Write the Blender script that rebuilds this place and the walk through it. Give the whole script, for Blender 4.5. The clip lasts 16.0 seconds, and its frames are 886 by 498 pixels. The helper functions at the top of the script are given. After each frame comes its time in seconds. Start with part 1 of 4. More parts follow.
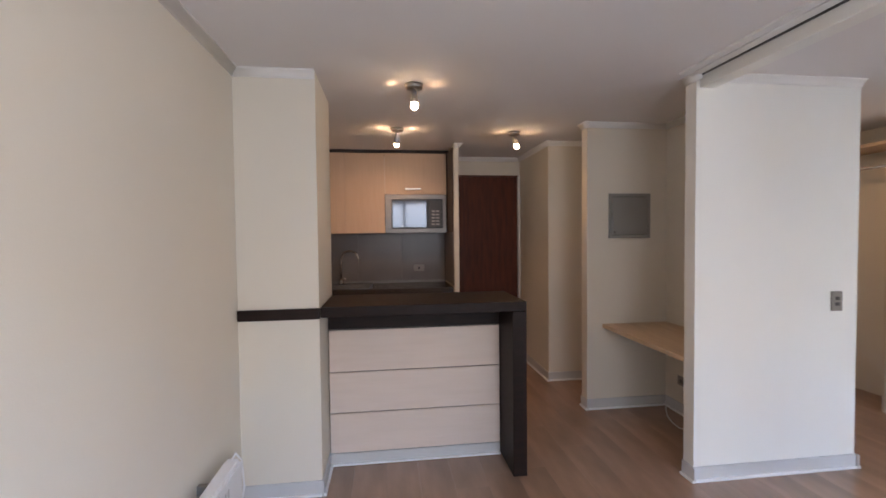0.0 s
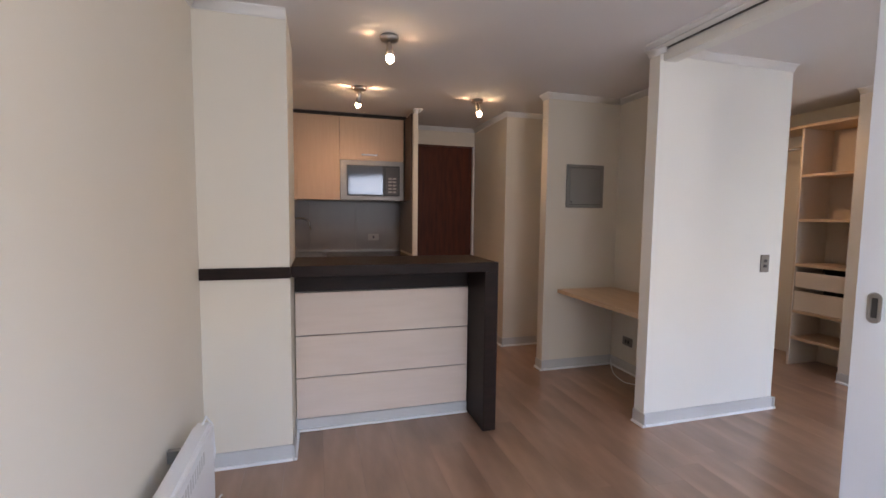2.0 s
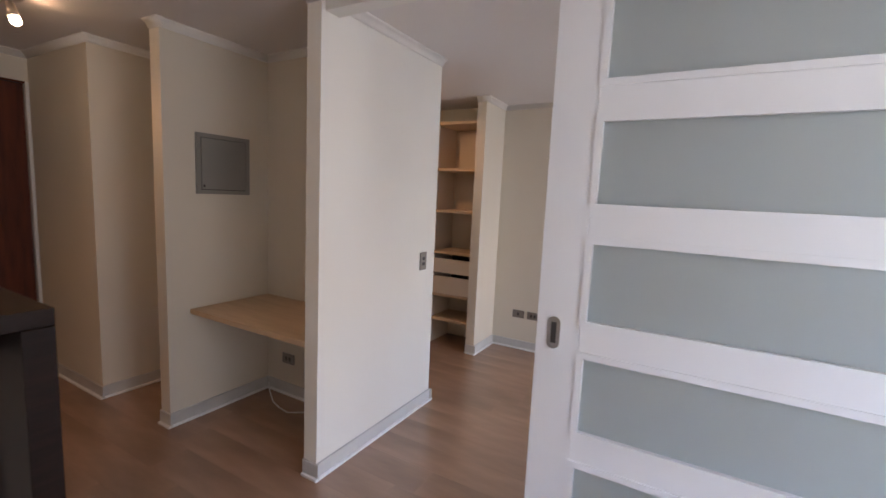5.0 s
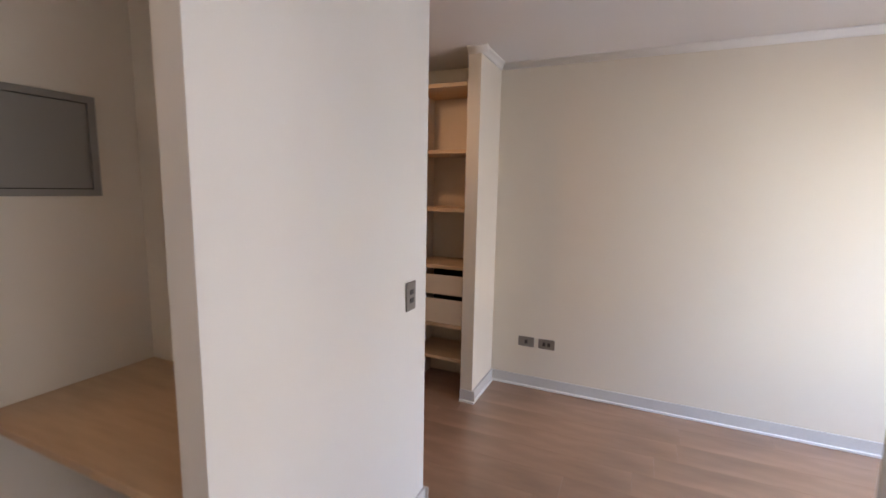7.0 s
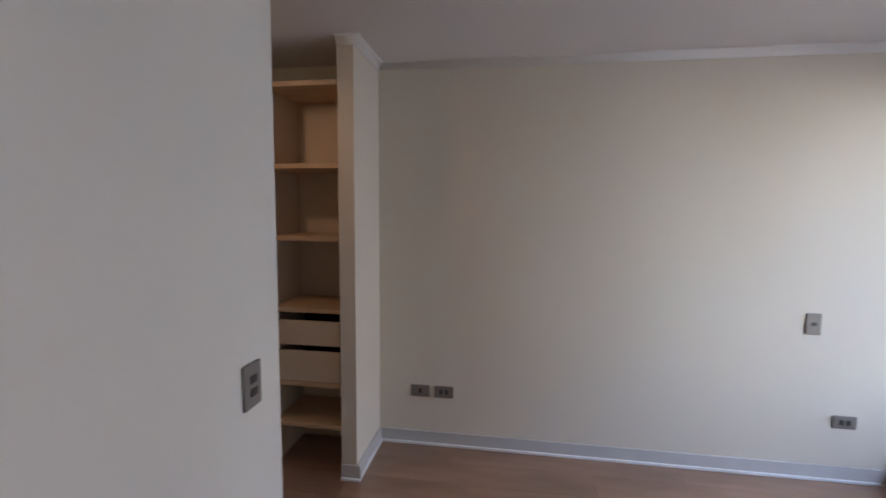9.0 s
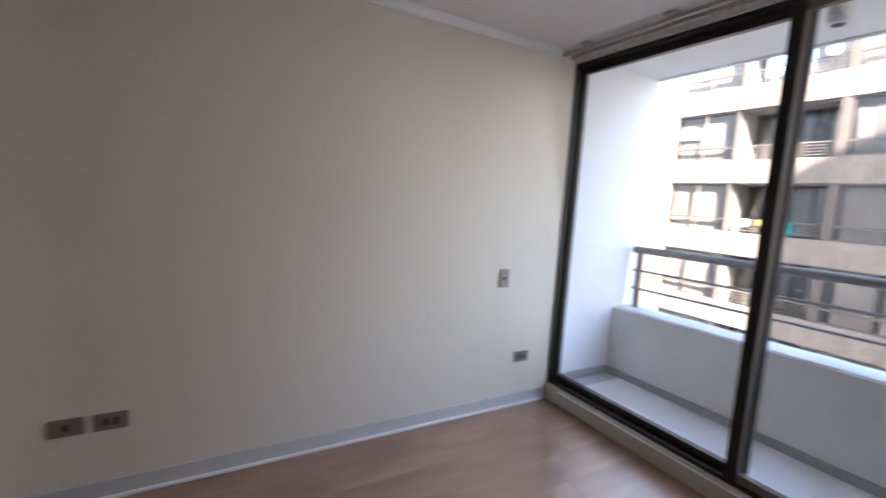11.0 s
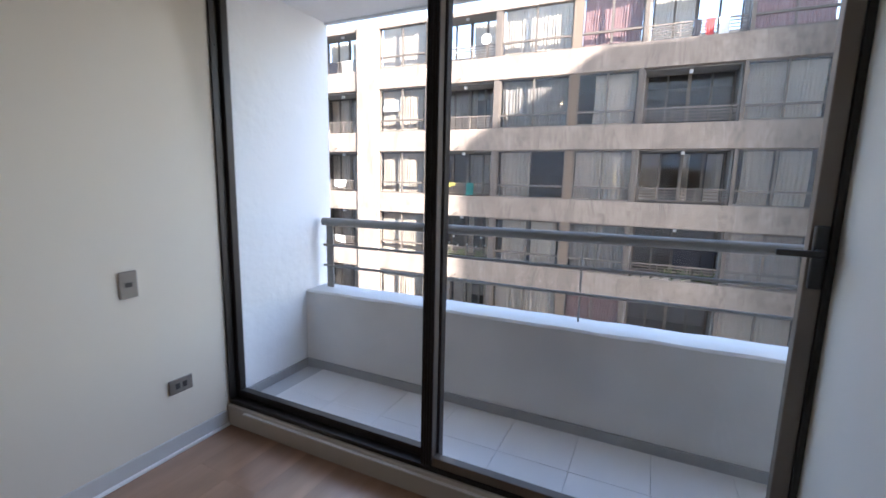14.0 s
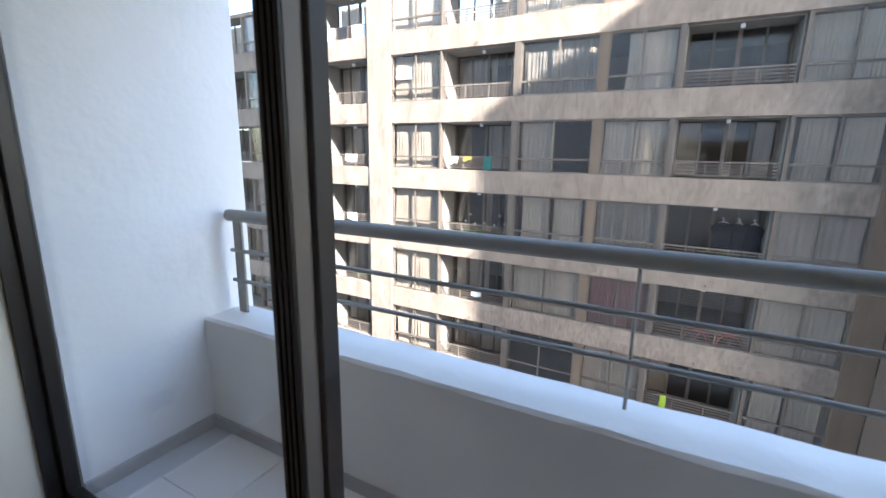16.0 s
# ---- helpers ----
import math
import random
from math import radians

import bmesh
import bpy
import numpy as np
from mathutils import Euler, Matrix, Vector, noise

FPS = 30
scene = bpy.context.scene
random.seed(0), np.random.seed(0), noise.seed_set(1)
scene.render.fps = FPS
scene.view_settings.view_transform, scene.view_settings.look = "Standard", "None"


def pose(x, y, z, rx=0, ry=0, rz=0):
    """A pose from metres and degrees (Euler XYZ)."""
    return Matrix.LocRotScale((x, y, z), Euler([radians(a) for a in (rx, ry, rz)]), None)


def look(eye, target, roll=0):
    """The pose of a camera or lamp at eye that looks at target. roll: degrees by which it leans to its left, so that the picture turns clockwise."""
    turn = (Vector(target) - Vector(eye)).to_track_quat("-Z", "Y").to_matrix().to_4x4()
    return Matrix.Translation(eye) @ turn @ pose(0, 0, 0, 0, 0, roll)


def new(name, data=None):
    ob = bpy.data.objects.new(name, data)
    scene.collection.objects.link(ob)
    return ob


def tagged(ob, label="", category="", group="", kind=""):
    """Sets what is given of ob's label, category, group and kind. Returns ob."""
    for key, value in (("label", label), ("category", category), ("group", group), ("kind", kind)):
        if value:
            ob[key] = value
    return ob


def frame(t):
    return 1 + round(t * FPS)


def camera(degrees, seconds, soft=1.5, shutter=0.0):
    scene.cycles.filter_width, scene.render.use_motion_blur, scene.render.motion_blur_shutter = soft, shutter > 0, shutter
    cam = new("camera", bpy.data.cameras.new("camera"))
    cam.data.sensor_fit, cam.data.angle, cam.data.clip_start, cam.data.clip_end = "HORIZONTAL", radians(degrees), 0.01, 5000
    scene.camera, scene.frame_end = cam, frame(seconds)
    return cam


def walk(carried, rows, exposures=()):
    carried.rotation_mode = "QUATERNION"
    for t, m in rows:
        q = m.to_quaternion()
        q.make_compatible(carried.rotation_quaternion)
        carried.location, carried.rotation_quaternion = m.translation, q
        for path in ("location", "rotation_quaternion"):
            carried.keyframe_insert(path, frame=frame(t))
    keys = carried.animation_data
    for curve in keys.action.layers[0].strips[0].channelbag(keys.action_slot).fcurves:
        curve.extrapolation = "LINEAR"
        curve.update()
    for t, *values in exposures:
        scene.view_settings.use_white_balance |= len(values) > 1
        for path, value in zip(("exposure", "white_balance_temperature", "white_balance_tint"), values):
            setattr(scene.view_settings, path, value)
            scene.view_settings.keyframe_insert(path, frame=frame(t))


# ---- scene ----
cam = camera(90.9, 16.0, shutter=0.5)
PATH = [
    (0, (0.789, 0.219, 1.421), (1.044, 2.202, 1.357), -0.6),
    (0.5, (0.664, 0.244, 1.394), (1.095, 2.196, 1.318), -0.1),
    (1, (0.603, 0.249, 1.366), (1.088, 2.187, 1.266), 0.1),
    (1.5, (0.566, 0.269, 1.316), (1.095, 2.194, 1.197), 0.4),
    (2, (0.563, 0.277, 1.306), (1.112, 2.194, 1.151), 0.6),
    (2.5, (0.566, 0.276, 1.29), (1.141, 2.183, 1.105), 0.8),
    (3, (0.62, 0.292, 1.28), (1.292, 2.164, 1.072), 1.3),
    (3.5, (0.769, 0.377, 1.336), (1.863, 2.035, 1.102), 3.3),
    (4, (0.89, 0.517, 1.412), (2.389, 1.821, 1.178), 4.6),
    (4.2, (0.895, 0.605, 1.438), (2.494, 1.785, 1.209), 4.9),
    (6.3, (1.619, 1.486, 1.412), (3.398, 2.364, 1.154), 1.8),
    (6.5, (1.722, 1.559, 1.416), (3.515, 2.403, 1.148), 1.7),
    (7, (1.918, 1.658, 1.429), (3.729, 2.465, 1.159), 1.1),
    (7.5, (2.062, 1.749, 1.465), (3.929, 2.421, 1.208), 0.2),
    (8, (2.19, 1.771, 1.473), (4.084, 2.372, 1.244), 0.1),
    (8.2, (2.255, 1.769, 1.473), (4.154, 2.36, 1.26), -0.0),
    (10.3, (2.732, 1.93, 1.401), (4.659, 1.449, 1.173), 1.9),
    (10.5, (2.807, 1.921, 1.387), (4.708, 1.35, 1.145), 2.0),
    (11, (2.835, 1.894, 1.348), (4.554, 0.901, 1.111), 3.6),
    (11.5, (2.845, 1.867, 1.349), (4.231, 0.45, 1.084), 3.1),
    (12, (2.829, 1.876, 1.338), (3.929, 0.228, 1.061), 3.6),
    (12.5, (2.837, 1.87, 1.338), (3.793, 0.135, 1.056), 3.3),
    (13, (2.881, 1.725, 1.337), (3.786, -0.035, 1.046), 2.6),
    (13.5, (2.939, 1.496, 1.332), (3.823, -0.274, 1.042), 1.9),
    (14, (3.004, 1.251, 1.334), (3.853, -0.533, 1.021), 1.3),
    (14.5, (3.029, 0.993, 1.332), (3.851, -0.8, 1.0), 0.6),
    (15, (3.063, 0.712, 1.336), (3.912, -1.064, 0.985), 0.4),
    (15.5, (3.14, 0.456, 1.326), (4.011, -1.302, 0.935), 1.1),
    (16, (3.227, 0.225, 1.324), (4.155, -1.494, 0.897), 1.0),
]
EXPOSURE = [(0, 4.35, 6350, 16), (3.0, 4.35, 6450, 17), (3.5, 4.3, 6550, 18), (4.2, 4.1, 6550, 18), (6.5, 4.3, 7050, 20), (7, 4.3, 6750, 19),
            (8.2, 3.5, 6250, 18), (10.5, 3.35, 6300, 17), (12.5, 3.15, 6250, 16), (14.5, 2.8, 6200, 13), (16, 2.7, 6200, 10)]
walk(cam, [(t, look(eye, target, roll)) for t, eye, target, roll in PATH], EXPOSURE)

# ---- world and sun ----
world = bpy.data.worlds.new("world")
scene.world = world
world.use_nodes = True
wn = world.node_tree
sky = wn.nodes.new("ShaderNodeTexSky")
sky.sky_type = "NISHITA"
sky.sun_disc = False
SUN_WAY = Vector((1.0, -0.5, -0.623)).normalized()
sky.sun_elevation = math.asin(-SUN_WAY.z)
sky.sun_rotation = math.atan2(-SUN_WAY.x, -SUN_WAY.y)
wn.links.new(sky.outputs[0], wn.nodes["Background"].inputs[0])
wn.nodes["Background"].inputs[1].default_value = 0.15
sun = new("sun", bpy.data.lights.new("sun", "SUN"))
sun.data.energy, sun.data.angle, sun.data.color = 5.0, radians(0.5), (1.0, 0.95, 0.87)
sun.matrix_world = SUN_WAY.to_track_quat("-Z", "Y").to_matrix().to_4x4()


def lamp(name, where, watts, colour, radius):
    ob = new(name, bpy.data.lights.new(name, "POINT"))
    ob.data.energy, ob.data.color, ob.data.shadow_soft_size = watts, colour, radius
    ob.location = where
    return ob


def spot_lamp(name, where, way, watts, colour):
    ob = new(name, bpy.data.lights.new(name, "SPOT"))
    ob.data.energy, ob.data.color, ob.data.shadow_soft_size = watts, colour, 0.02
    ob.data.spot_size, ob.data.spot_blend = radians(135), 0.7
    ob.matrix_world = Matrix.Translation(where) @ Vector(way).to_track_quat("-Z", "Y").to_matrix().to_4x4()
    return ob


# daylight entering by the living-room window, which lies behind the walk's start
day = new("living_window_daylight", bpy.data.lights.new("living_window_daylight", "AREA"))
day.data.shape, day.data.size, day.data.size_y = "RECTANGLE", 2.0, 1.9
day.data.energy, day.data.color = 2.15, (0.89, 0.95, 1.0)
day.matrix_world = pose(1.4, -0.95, 1.2, 90, 0, 42)
# the sky's light in the bedroom window's opening
day2 = new("bedroom_window_daylight", bpy.data.lights.new("bedroom_window_daylight", "AREA"))
day2.data.shape, day2.data.size, day2.data.size_y, day2.data.spread = "RECTANGLE", 1.15, 1.9, radians(115)
day2.data.energy, day2.data.color = 0.7, (0.90, 0.95, 1.0)
day2.matrix_world = pose(4.33, -0.30, 1.15, 76, 0, -6)


# ---- materials ----
def material(name, colour, rough=0.5, metal=0.0, spread=0.06, scale=3.0, bump=0.0, bump_scale=60.0, stretch=(1, 1, 1),
             colour2=None, spec=0.5, random_tint=0.0, stain=0.0, stain_scale=None):
    m = bpy.data.materials.new(name)
    m.use_nodes = True
    n, l = m.node_tree.nodes, m.node_tree.links
    b = n["Principled BSDF"]
    b.inputs["Roughness"].default_value = rough
    b.inputs["Metallic"].default_value = metal
    b.inputs["Specular IOR Level"].default_value = spec
    co = n.new("ShaderNodeTexCoord")
    mp = n.new("ShaderNodeMapping")
    mp.inputs["Scale"].default_value = stretch
    l.new(co.outputs["Object"], mp.inputs["Vector"])
    big = n.new("ShaderNodeTexNoise")
    big.inputs["Scale"].default_value = scale
    big.inputs["Detail"].default_value = 6
    l.new(mp.outputs[0], big.inputs["Vector"])
    ramp = n.new("ShaderNodeValToRGB")
    c = Vector(colour)
    if colour2 is None:
        lo, hi = c * (1 - spread), c * (1 + spread)
    else:
        lo, hi = Vector(colour2), c
    ramp.color_ramp.elements[0].position, ramp.color_ramp.elements[1].position = 0.32, 0.68
    ramp.color_ramp.elements[0].color = (*[min(1, v) for v in lo], 1)
    ramp.color_ramp.elements[1].color = (*[min(1, v) for v in hi], 1)
    l.new(big.outputs["Fac"], ramp.inputs[0])
    out = ramp.outputs[0]
    if stain:
        st = n.new("ShaderNodeTexNoise")
        st.inputs["Scale"].default_value, st.inputs["Detail"].default_value = stain_scale or scale * 0.23, 8
        l.new(mp.outputs[0], st.inputs["Vector"])
        r2 = n.new("ShaderNodeMapRange")
        r2.inputs[1].default_value, r2.inputs[2].default_value = 0.35, 0.65
        r2.inputs[3].default_value, r2.inputs[4].default_value = 1 - stain, 1 + stain * 0.4
        l.new(st.outputs["Fac"], r2.inputs[0])
        mx = n.new("ShaderNodeMix")
        mx.data_type, mx.blend_type = "RGBA", "MULTIPLY"
        mx.inputs[0].default_value = 1
        l.new(out, mx.inputs[6])
        l.new(r2.outputs[0], mx.inputs[7])
        out = mx.outputs[2]
    if random_tint:
        oi = n.new("ShaderNodeObjectInfo")
        r3 = n.new("ShaderNodeMapRange")
        r3.inputs[3].default_value, r3.inputs[4].default_value = 1 - random_tint, 1 + random_tint
        l.new(oi.outputs["Random"], r3.inputs[0])
        mx = n.new("ShaderNodeMix")
        mx.data_type, mx.blend_type = "RGBA", "MULTIPLY"
        mx.inputs[0].default_value = 1
        l.new(out, mx.inputs[6])
        l.new(r3.outputs[0], mx.inputs[7])
        out = mx.outputs[2]
    l.new(out, b.inputs["Base Color"])
    if bump:
        fine = n.new("ShaderNodeTexNoise")
        fine.inputs["Scale"].default_value, fine.inputs["Detail"].default_value = bump_scale, 5
        l.new(mp.outputs[0], fine.inputs["Vector"])
        bp = n.new("ShaderNodeBump")
        bp.inputs["Strength"].default_value, bp.inputs["Distance"].default_value = bump, 0.004
        l.new(fine.outputs["Fac"], bp.inputs["Height"])
        l.new(bp.outputs[0], b.inputs["Normal"])
    return m


def glow(name, colour, strength):
    m = bpy.data.materials.new(name)
    m.use_nodes = True
    b = m.node_tree.nodes["Principled BSDF"]
    b.inputs["Emission Color"].default_value = (*colour, 1)
    b.inputs["Emission Strength"].default_value = strength
    return m


def clear_glass(name, tint=(1, 1, 1), gloss=0.025, rim=0.5):
    m = bpy.data.materials.new(name)
    m.use_nodes = True
    n, l = m.node_tree.nodes, m.node_tree.links
    n.remove(n["Principled BSDF"])
    tr, gl, mx = n.new("ShaderNodeBsdfTransparent"), n.new("ShaderNodeBsdfGlossy"), n.new("ShaderNodeMixShader")
    lw, pw, ma = n.new("ShaderNodeLayerWeight"), n.new("ShaderNodeMath"), n.new("ShaderNodeMath")
    pw.operation, ma.operation = "POWER", "MULTIPLY_ADD"
    pw.inputs[1].default_value, ma.inputs[1].default_value, ma.inputs[2].default_value = 4.0, rim, gloss
    lw.inputs[0].default_value = 0.5
    tr.inputs[0].default_value = (*tint, 1)
    gl.inputs["Roughness"].default_value = 0.02
    l.new(lw.outputs["Facing"], pw.inputs[0])
    l.new(pw.outputs[0], ma.inputs[0])
    l.new(ma.outputs[0], mx.inputs[0])
    l.new(tr.outputs[0], mx.inputs[1])
    l.new(gl.outputs[0], mx.inputs[2])
    l.new(mx.outputs[0], n["Material Output"].inputs[0])
    return m


WALL = material("cream_wall_paint", (0.725, 0.668, 0.568), 0.65, spread=0.015, scale=1.5, bump=0.12, bump_scale=140)
WHITE_WALL = material("white_partition_paint", (0.785, 0.768, 0.715), 0.6, spread=0.015, scale=1.5, bump=0.1, bump_scale=140)
CEIL = material("ceiling_paint", (0.74, 0.71, 0.69), 0.8, spread=0.02, scale=1.2, bump=0.15, bump_scale=120)
CORNICE = material("white_cornice_paint", (0.78, 0.765, 0.735), 0.5, spread=0.02)
SKIRT = material("pale_grey_skirting_paint", (0.56, 0.555, 0.545), 0.45, spread=0.03, scale=5)
SILL_PAINT = material("beige_sill_paint", (0.52, 0.475, 0.41), 0.5, spread=0.04, scale=4, stain=0.1)
SKIRT_EDGE = material("white_skirting_edge", (0.82, 0.82, 0.82), 0.45, spread=0.03)
PLANK = material("oak_laminate", (0.405, 0.242, 0.158), 0.28, scale=1.9, stretch=(4, 0.9, 1), colour2=(0.30, 0.173, 0.109),
                 random_tint=0.045, bump=0.06, bump_scale=30, stain=0.26, stain_scale=1.5, spec=0.9)
for socket, value in (("Coat Weight", 0.35), ("Coat Roughness", 0.22)):
    PLANK.node_tree.nodes["Principled BSDF"].inputs[socket].default_value = value
SUBFLOOR = material("dark_joint", (0.08, 0.05, 0.035), 0.8)
WENGE = material("wenge_veneer", (0.021, 0.0105, 0.0075), 0.5, spec=0.2, scale=6, stretch=(1.2, 8, 8), colour2=(0.013, 0.007, 0.005), bump=0.1, bump_scale=40)
PALE_WOOD = material("pale_maple_panel", (0.74, 0.62, 0.53), 0.5, scale=4, stretch=(1, 6, 9), colour2=(0.71, 0.59, 0.50), bump=0.04)
CAB_WOOD = material("maple_cabinet_door", (0.62, 0.44, 0.30), 0.45, scale=6, stretch=(12, 6, 0.6), colour2=(0.58, 0.405, 0.27), bump=0.04)
DESK_WOOD = material("maple_desk", (0.62, 0.45, 0.29), 0.4, scale=4, stretch=(8, 1, 6), colour2=(0.53, 0.37, 0.23), bump=0.04)
SHELF_WOOD = material("maple_shelf_board", (0.62, 0.45, 0.29), 0.45, scale=4, stretch=(6, 1, 6), colour2=(0.54, 0.38, 0.235), bump=0.04)
SHELF_WHITE = material("cream_melamine", (0.66, 0.56, 0.44), 0.45, spread=0.03)
BLACK = material("black_plastic", (0.015, 0.015, 0.015), 0.4, spread=0.2)
# near-black colour that stands in for shade inside narrow gaps
GAP_SHADE = material("painted_gap_shade", (0.02, 0.017, 0.015), 0.7)
STEEL = material("brushed_steel", (0.21, 0.195, 0.18), 0.42, metal=1.0, scale=3, stretch=(1, 30, 30), spread=0.06)
CHROME = material("chrome", (0.75, 0.75, 0.75), 0.12, metal=1.0, spread=0.02)
NICKEL = material("satin_nickel", (0.42, 0.40, 0.38), 0.35, metal=1.0, spread=0.04)
BACKSPLASH = material("grey_brown_backsplash_tile", (0.15, 0.128, 0.115), 0.3, spread=0.06, scale=5, random_tint=0.05)
GRANITE = material("dark_worktop", (0.045, 0.035, 0.03), 0.25, spread=0.4, scale=90)
DOOR_WOOD = material("mahogany_door_veneer", (0.125, 0.030, 0.011), 0.5, spec=0.25, scale=3, stretch=(9, 6, 1), colour2=(0.07, 0.018, 0.008), bump=0.05)
PANEL_GREY = material("grey_panel_box_paint", (0.25, 0.243, 0.225), 0.5, spread=0.03)
WHITE_LACQUER = material("white_lacquered_door", (0.80, 0.81, 0.84), 0.35, spread=0.015, bump=0.03)
BRONZE = material("dark_bronze_aluminium", (0.038, 0.034, 0.032), 0.38, metal=0.6, spread=0.1)
# brown-grey sash colour, made paler to carry outside light on its side face
BRONZE_LIT = material("sky_lit_bronze_aluminium", (0.165, 0.135, 0.108), 0.42, metal=0.15, spread=0.1)
RAIL_PAINT = material("grey_rail_paint", (0.25, 0.238, 0.215), 0.6, metal=0.0, spread=0.06, scale=12)
STUCCO = material("white_balcony_stucco", (0.83, 0.84, 0.85), 0.85, spread=0.03, scale=4, bump=0.9, bump_scale=22)
PARAPET = material("white_parapet_stucco", (0.82, 0.80, 0.76), 0.85, spread=0.05, scale=3, bump=0.75, bump_scale=20, stain=0.09, stain_scale=2.2)
TILE = material("grey_balcony_tile", (0.80, 0.79, 0.775), 0.4, spread=0.05, scale=5, random_tint=0.03)
GROUT = material("grey_grout", (0.57, 0.57, 0.57), 0.9)
SPLASH_JOINT = material("brown_grey_joint", (0.20, 0.175, 0.16), 0.85)
FAR_RAIL = material("brown_grey_balcony_rail", (0.17, 0.14, 0.118), 0.5, spread=0.08, scale=8)
SKIRT_TILE = material("grey_tile_skirting", (0.38, 0.38, 0.38), 0.6, spread=0.08, scale=8)
PLATE = material("grey_switch_plate", (0.25, 0.225, 0.20), 0.4, metal=0.3, spread=0.03)
PLATE_DARK = material("dark_switch_insert", (0.045, 0.04, 0.037), 0.4)
PLASTIC = material("white_enamel", (0.80, 0.80, 0.80), 0.35, spread=0.02)
CONCRETE = material("stained_facade_concrete", (0.268, 0.216, 0.178), 0.9, spread=0.19, scale=10, bump=0.9, bump_scale=18, stretch=(1, 1, 0.4), stain=0.22)
CONCRETE_TAN = material("tan_facade_paint", (0.165, 0.124, 0.092), 0.85, spread=0.05, scale=1.0, stain=0.08)
FRAME_GREY = material("grey_window_frame", (0.15, 0.124, 0.104), 0.5, metal=0.3, spread=0.08)
# dark tone puts the dimness of unlit rooms into the colour
ROOM_DARK = material("painted_room_dimness", (0.10, 0.095, 0.09), 0.9, spread=0.1)
GLASS = clear_glass("window_glass")
FAR_GLASS = clear_glass("far_window_glass", (0.86, 0.87, 0.88), 0.05, 0.15)
CURTAIN = material("off_white_curtain", (0.68, 0.57, 0.45), 0.9, spread=0.08, scale=2, random_tint=0.12)
CURTAIN_RED = material("dusty_red_curtain", (0.36, 0.20, 0.185), 0.9, spread=0.1, scale=2)
CURTAIN_TAN = material("tan_blind", (0.34, 0.27, 0.22), 0.9, spread=0.08, scale=2)
CURTAIN_GREY = material("grey_curtain", (0.38, 0.335, 0.29), 0.9, spread=0.1, scale=2, random_tint=0.1)
for cm in (CURTAIN, CURTAIN_RED, CURTAIN_GREY):
    nn, ll = cm.node_tree.nodes, cm.node_tree.links
    tb, ms = nn.new("ShaderNodeBsdfTranslucent"), nn.new("ShaderNodeMixShader")
    src = nn["Principled BSDF"].inputs["Base Color"].links[0].from_socket
    ll.new(src, tb.inputs[0])
    ms.inputs[0].default_value = 0.45
    ll.new(nn["Principled BSDF"].outputs[0], ms.inputs[1])
    ll.new(tb.outputs[0], ms.inputs[2])
    ll.new(ms.outputs[0], nn["Material Output"].inputs[0])
ASPHALT = material("courtyard_paving", (0.18, 0.17, 0.16), 0.9, spread=0.2, scale=0.6)
FROST = bpy.data.materials.new("frosted_glass")
FROST.use_nodes = True
_b = FROST.node_tree.nodes["Principled BSDF"]
_b.inputs["Base Color"].default_value = (0.60, 0.66, 0.67, 1)
_b.inputs["Roughness"].default_value = 0.55
_b.inputs["Transmission Weight"].default_value = 0.45
BULB = glow("warm_bulb", (1.0, 0.72, 0.42), 4.0)


# ---- building helpers ----
def box(bm, x0, x1, y0, y1, z0, z1):
    v = [bm.verts.new(p) for p in ((x0, y0, z0), (x1, y0, z0), (x1, y1, z0), (x0, y1, z0), (x0, y0, z1), (x1, y0, z1), (x1, y1, z1), (x0, y1, z1))]
    for f in ((3, 2, 1, 0), (4, 5, 6, 7), (0, 1, 5, 4), (1, 2, 6, 5), (2, 3, 7, 6), (3, 0, 4, 7)):
        bm.faces.new([v[i] for i in f])
    return bm


def boxes(*rows, bevel=0.0):
    bm = bmesh.new()
    for r in rows:
        box(bm, *r)
    if bevel:
        bmesh.ops.bevel(bm, geom=bm.edges[:], offset=bevel, segments=2, affect="EDGES", profile=0.5)
    return bm


def tube(path, radius, sides=12, bm=None, cap=True):
    """A round tube along points."""
    bm = bm or bmesh.new()
    pts = [Vector(p) for p in path]
    rings = []
    side = None
    for i, p in enumerate(pts):
        d = (pts[min(i + 1, len(pts) - 1)] - pts[max(i - 1, 0)]).normalized()
        if side is None:
            side = d.orthogonal().normalized()
        side = (side - d * side.dot(d)).normalized()
        up = d.cross(side)
        r = radius[i] if isinstance(radius, (list, tuple)) else radius
        rings.append([bm.verts.new(p + (side * math.cos(a) + up * math.sin(a)) * r) for a in [2 * math.pi * k / sides for k in range(sides)]])
    for a, b in zip(rings, rings[1:]):
        for k in range(sides):
            f = bm.faces.new((a[k], a[(k + 1) % sides], b[(k + 1) % sides], b[k]))
            f.smooth = True
    if cap:
        bm.faces.new(rings[0][::-1])
        bm.faces.new(rings[-1])
    return bm


def lathe(profile, sides=24, bm=None, origin=(0, 0, 0)):
    """Turns (radius, height) pairs about the upright axis."""
    bm = bm or bmesh.new()
    o = Vector(origin)
    rings = []
    for r, z in profile:
        rings.append([bm.verts.new(o + Vector((r * math.cos(2 * math.pi * k / sides), r * math.sin(2 * math.pi * k / sides), z))) for k in range(sides)])
    for a, b in zip(rings, rings[1:]):
        for k in range(sides):
            f = bm.faces.new((a[k], a[(k + 1) % sides], b[(k + 1) % sides], b[k]))
            f.smooth = True
    bm.faces.new(rings[0][::-1])
    bm.faces.new(rings[-1])
    return bm


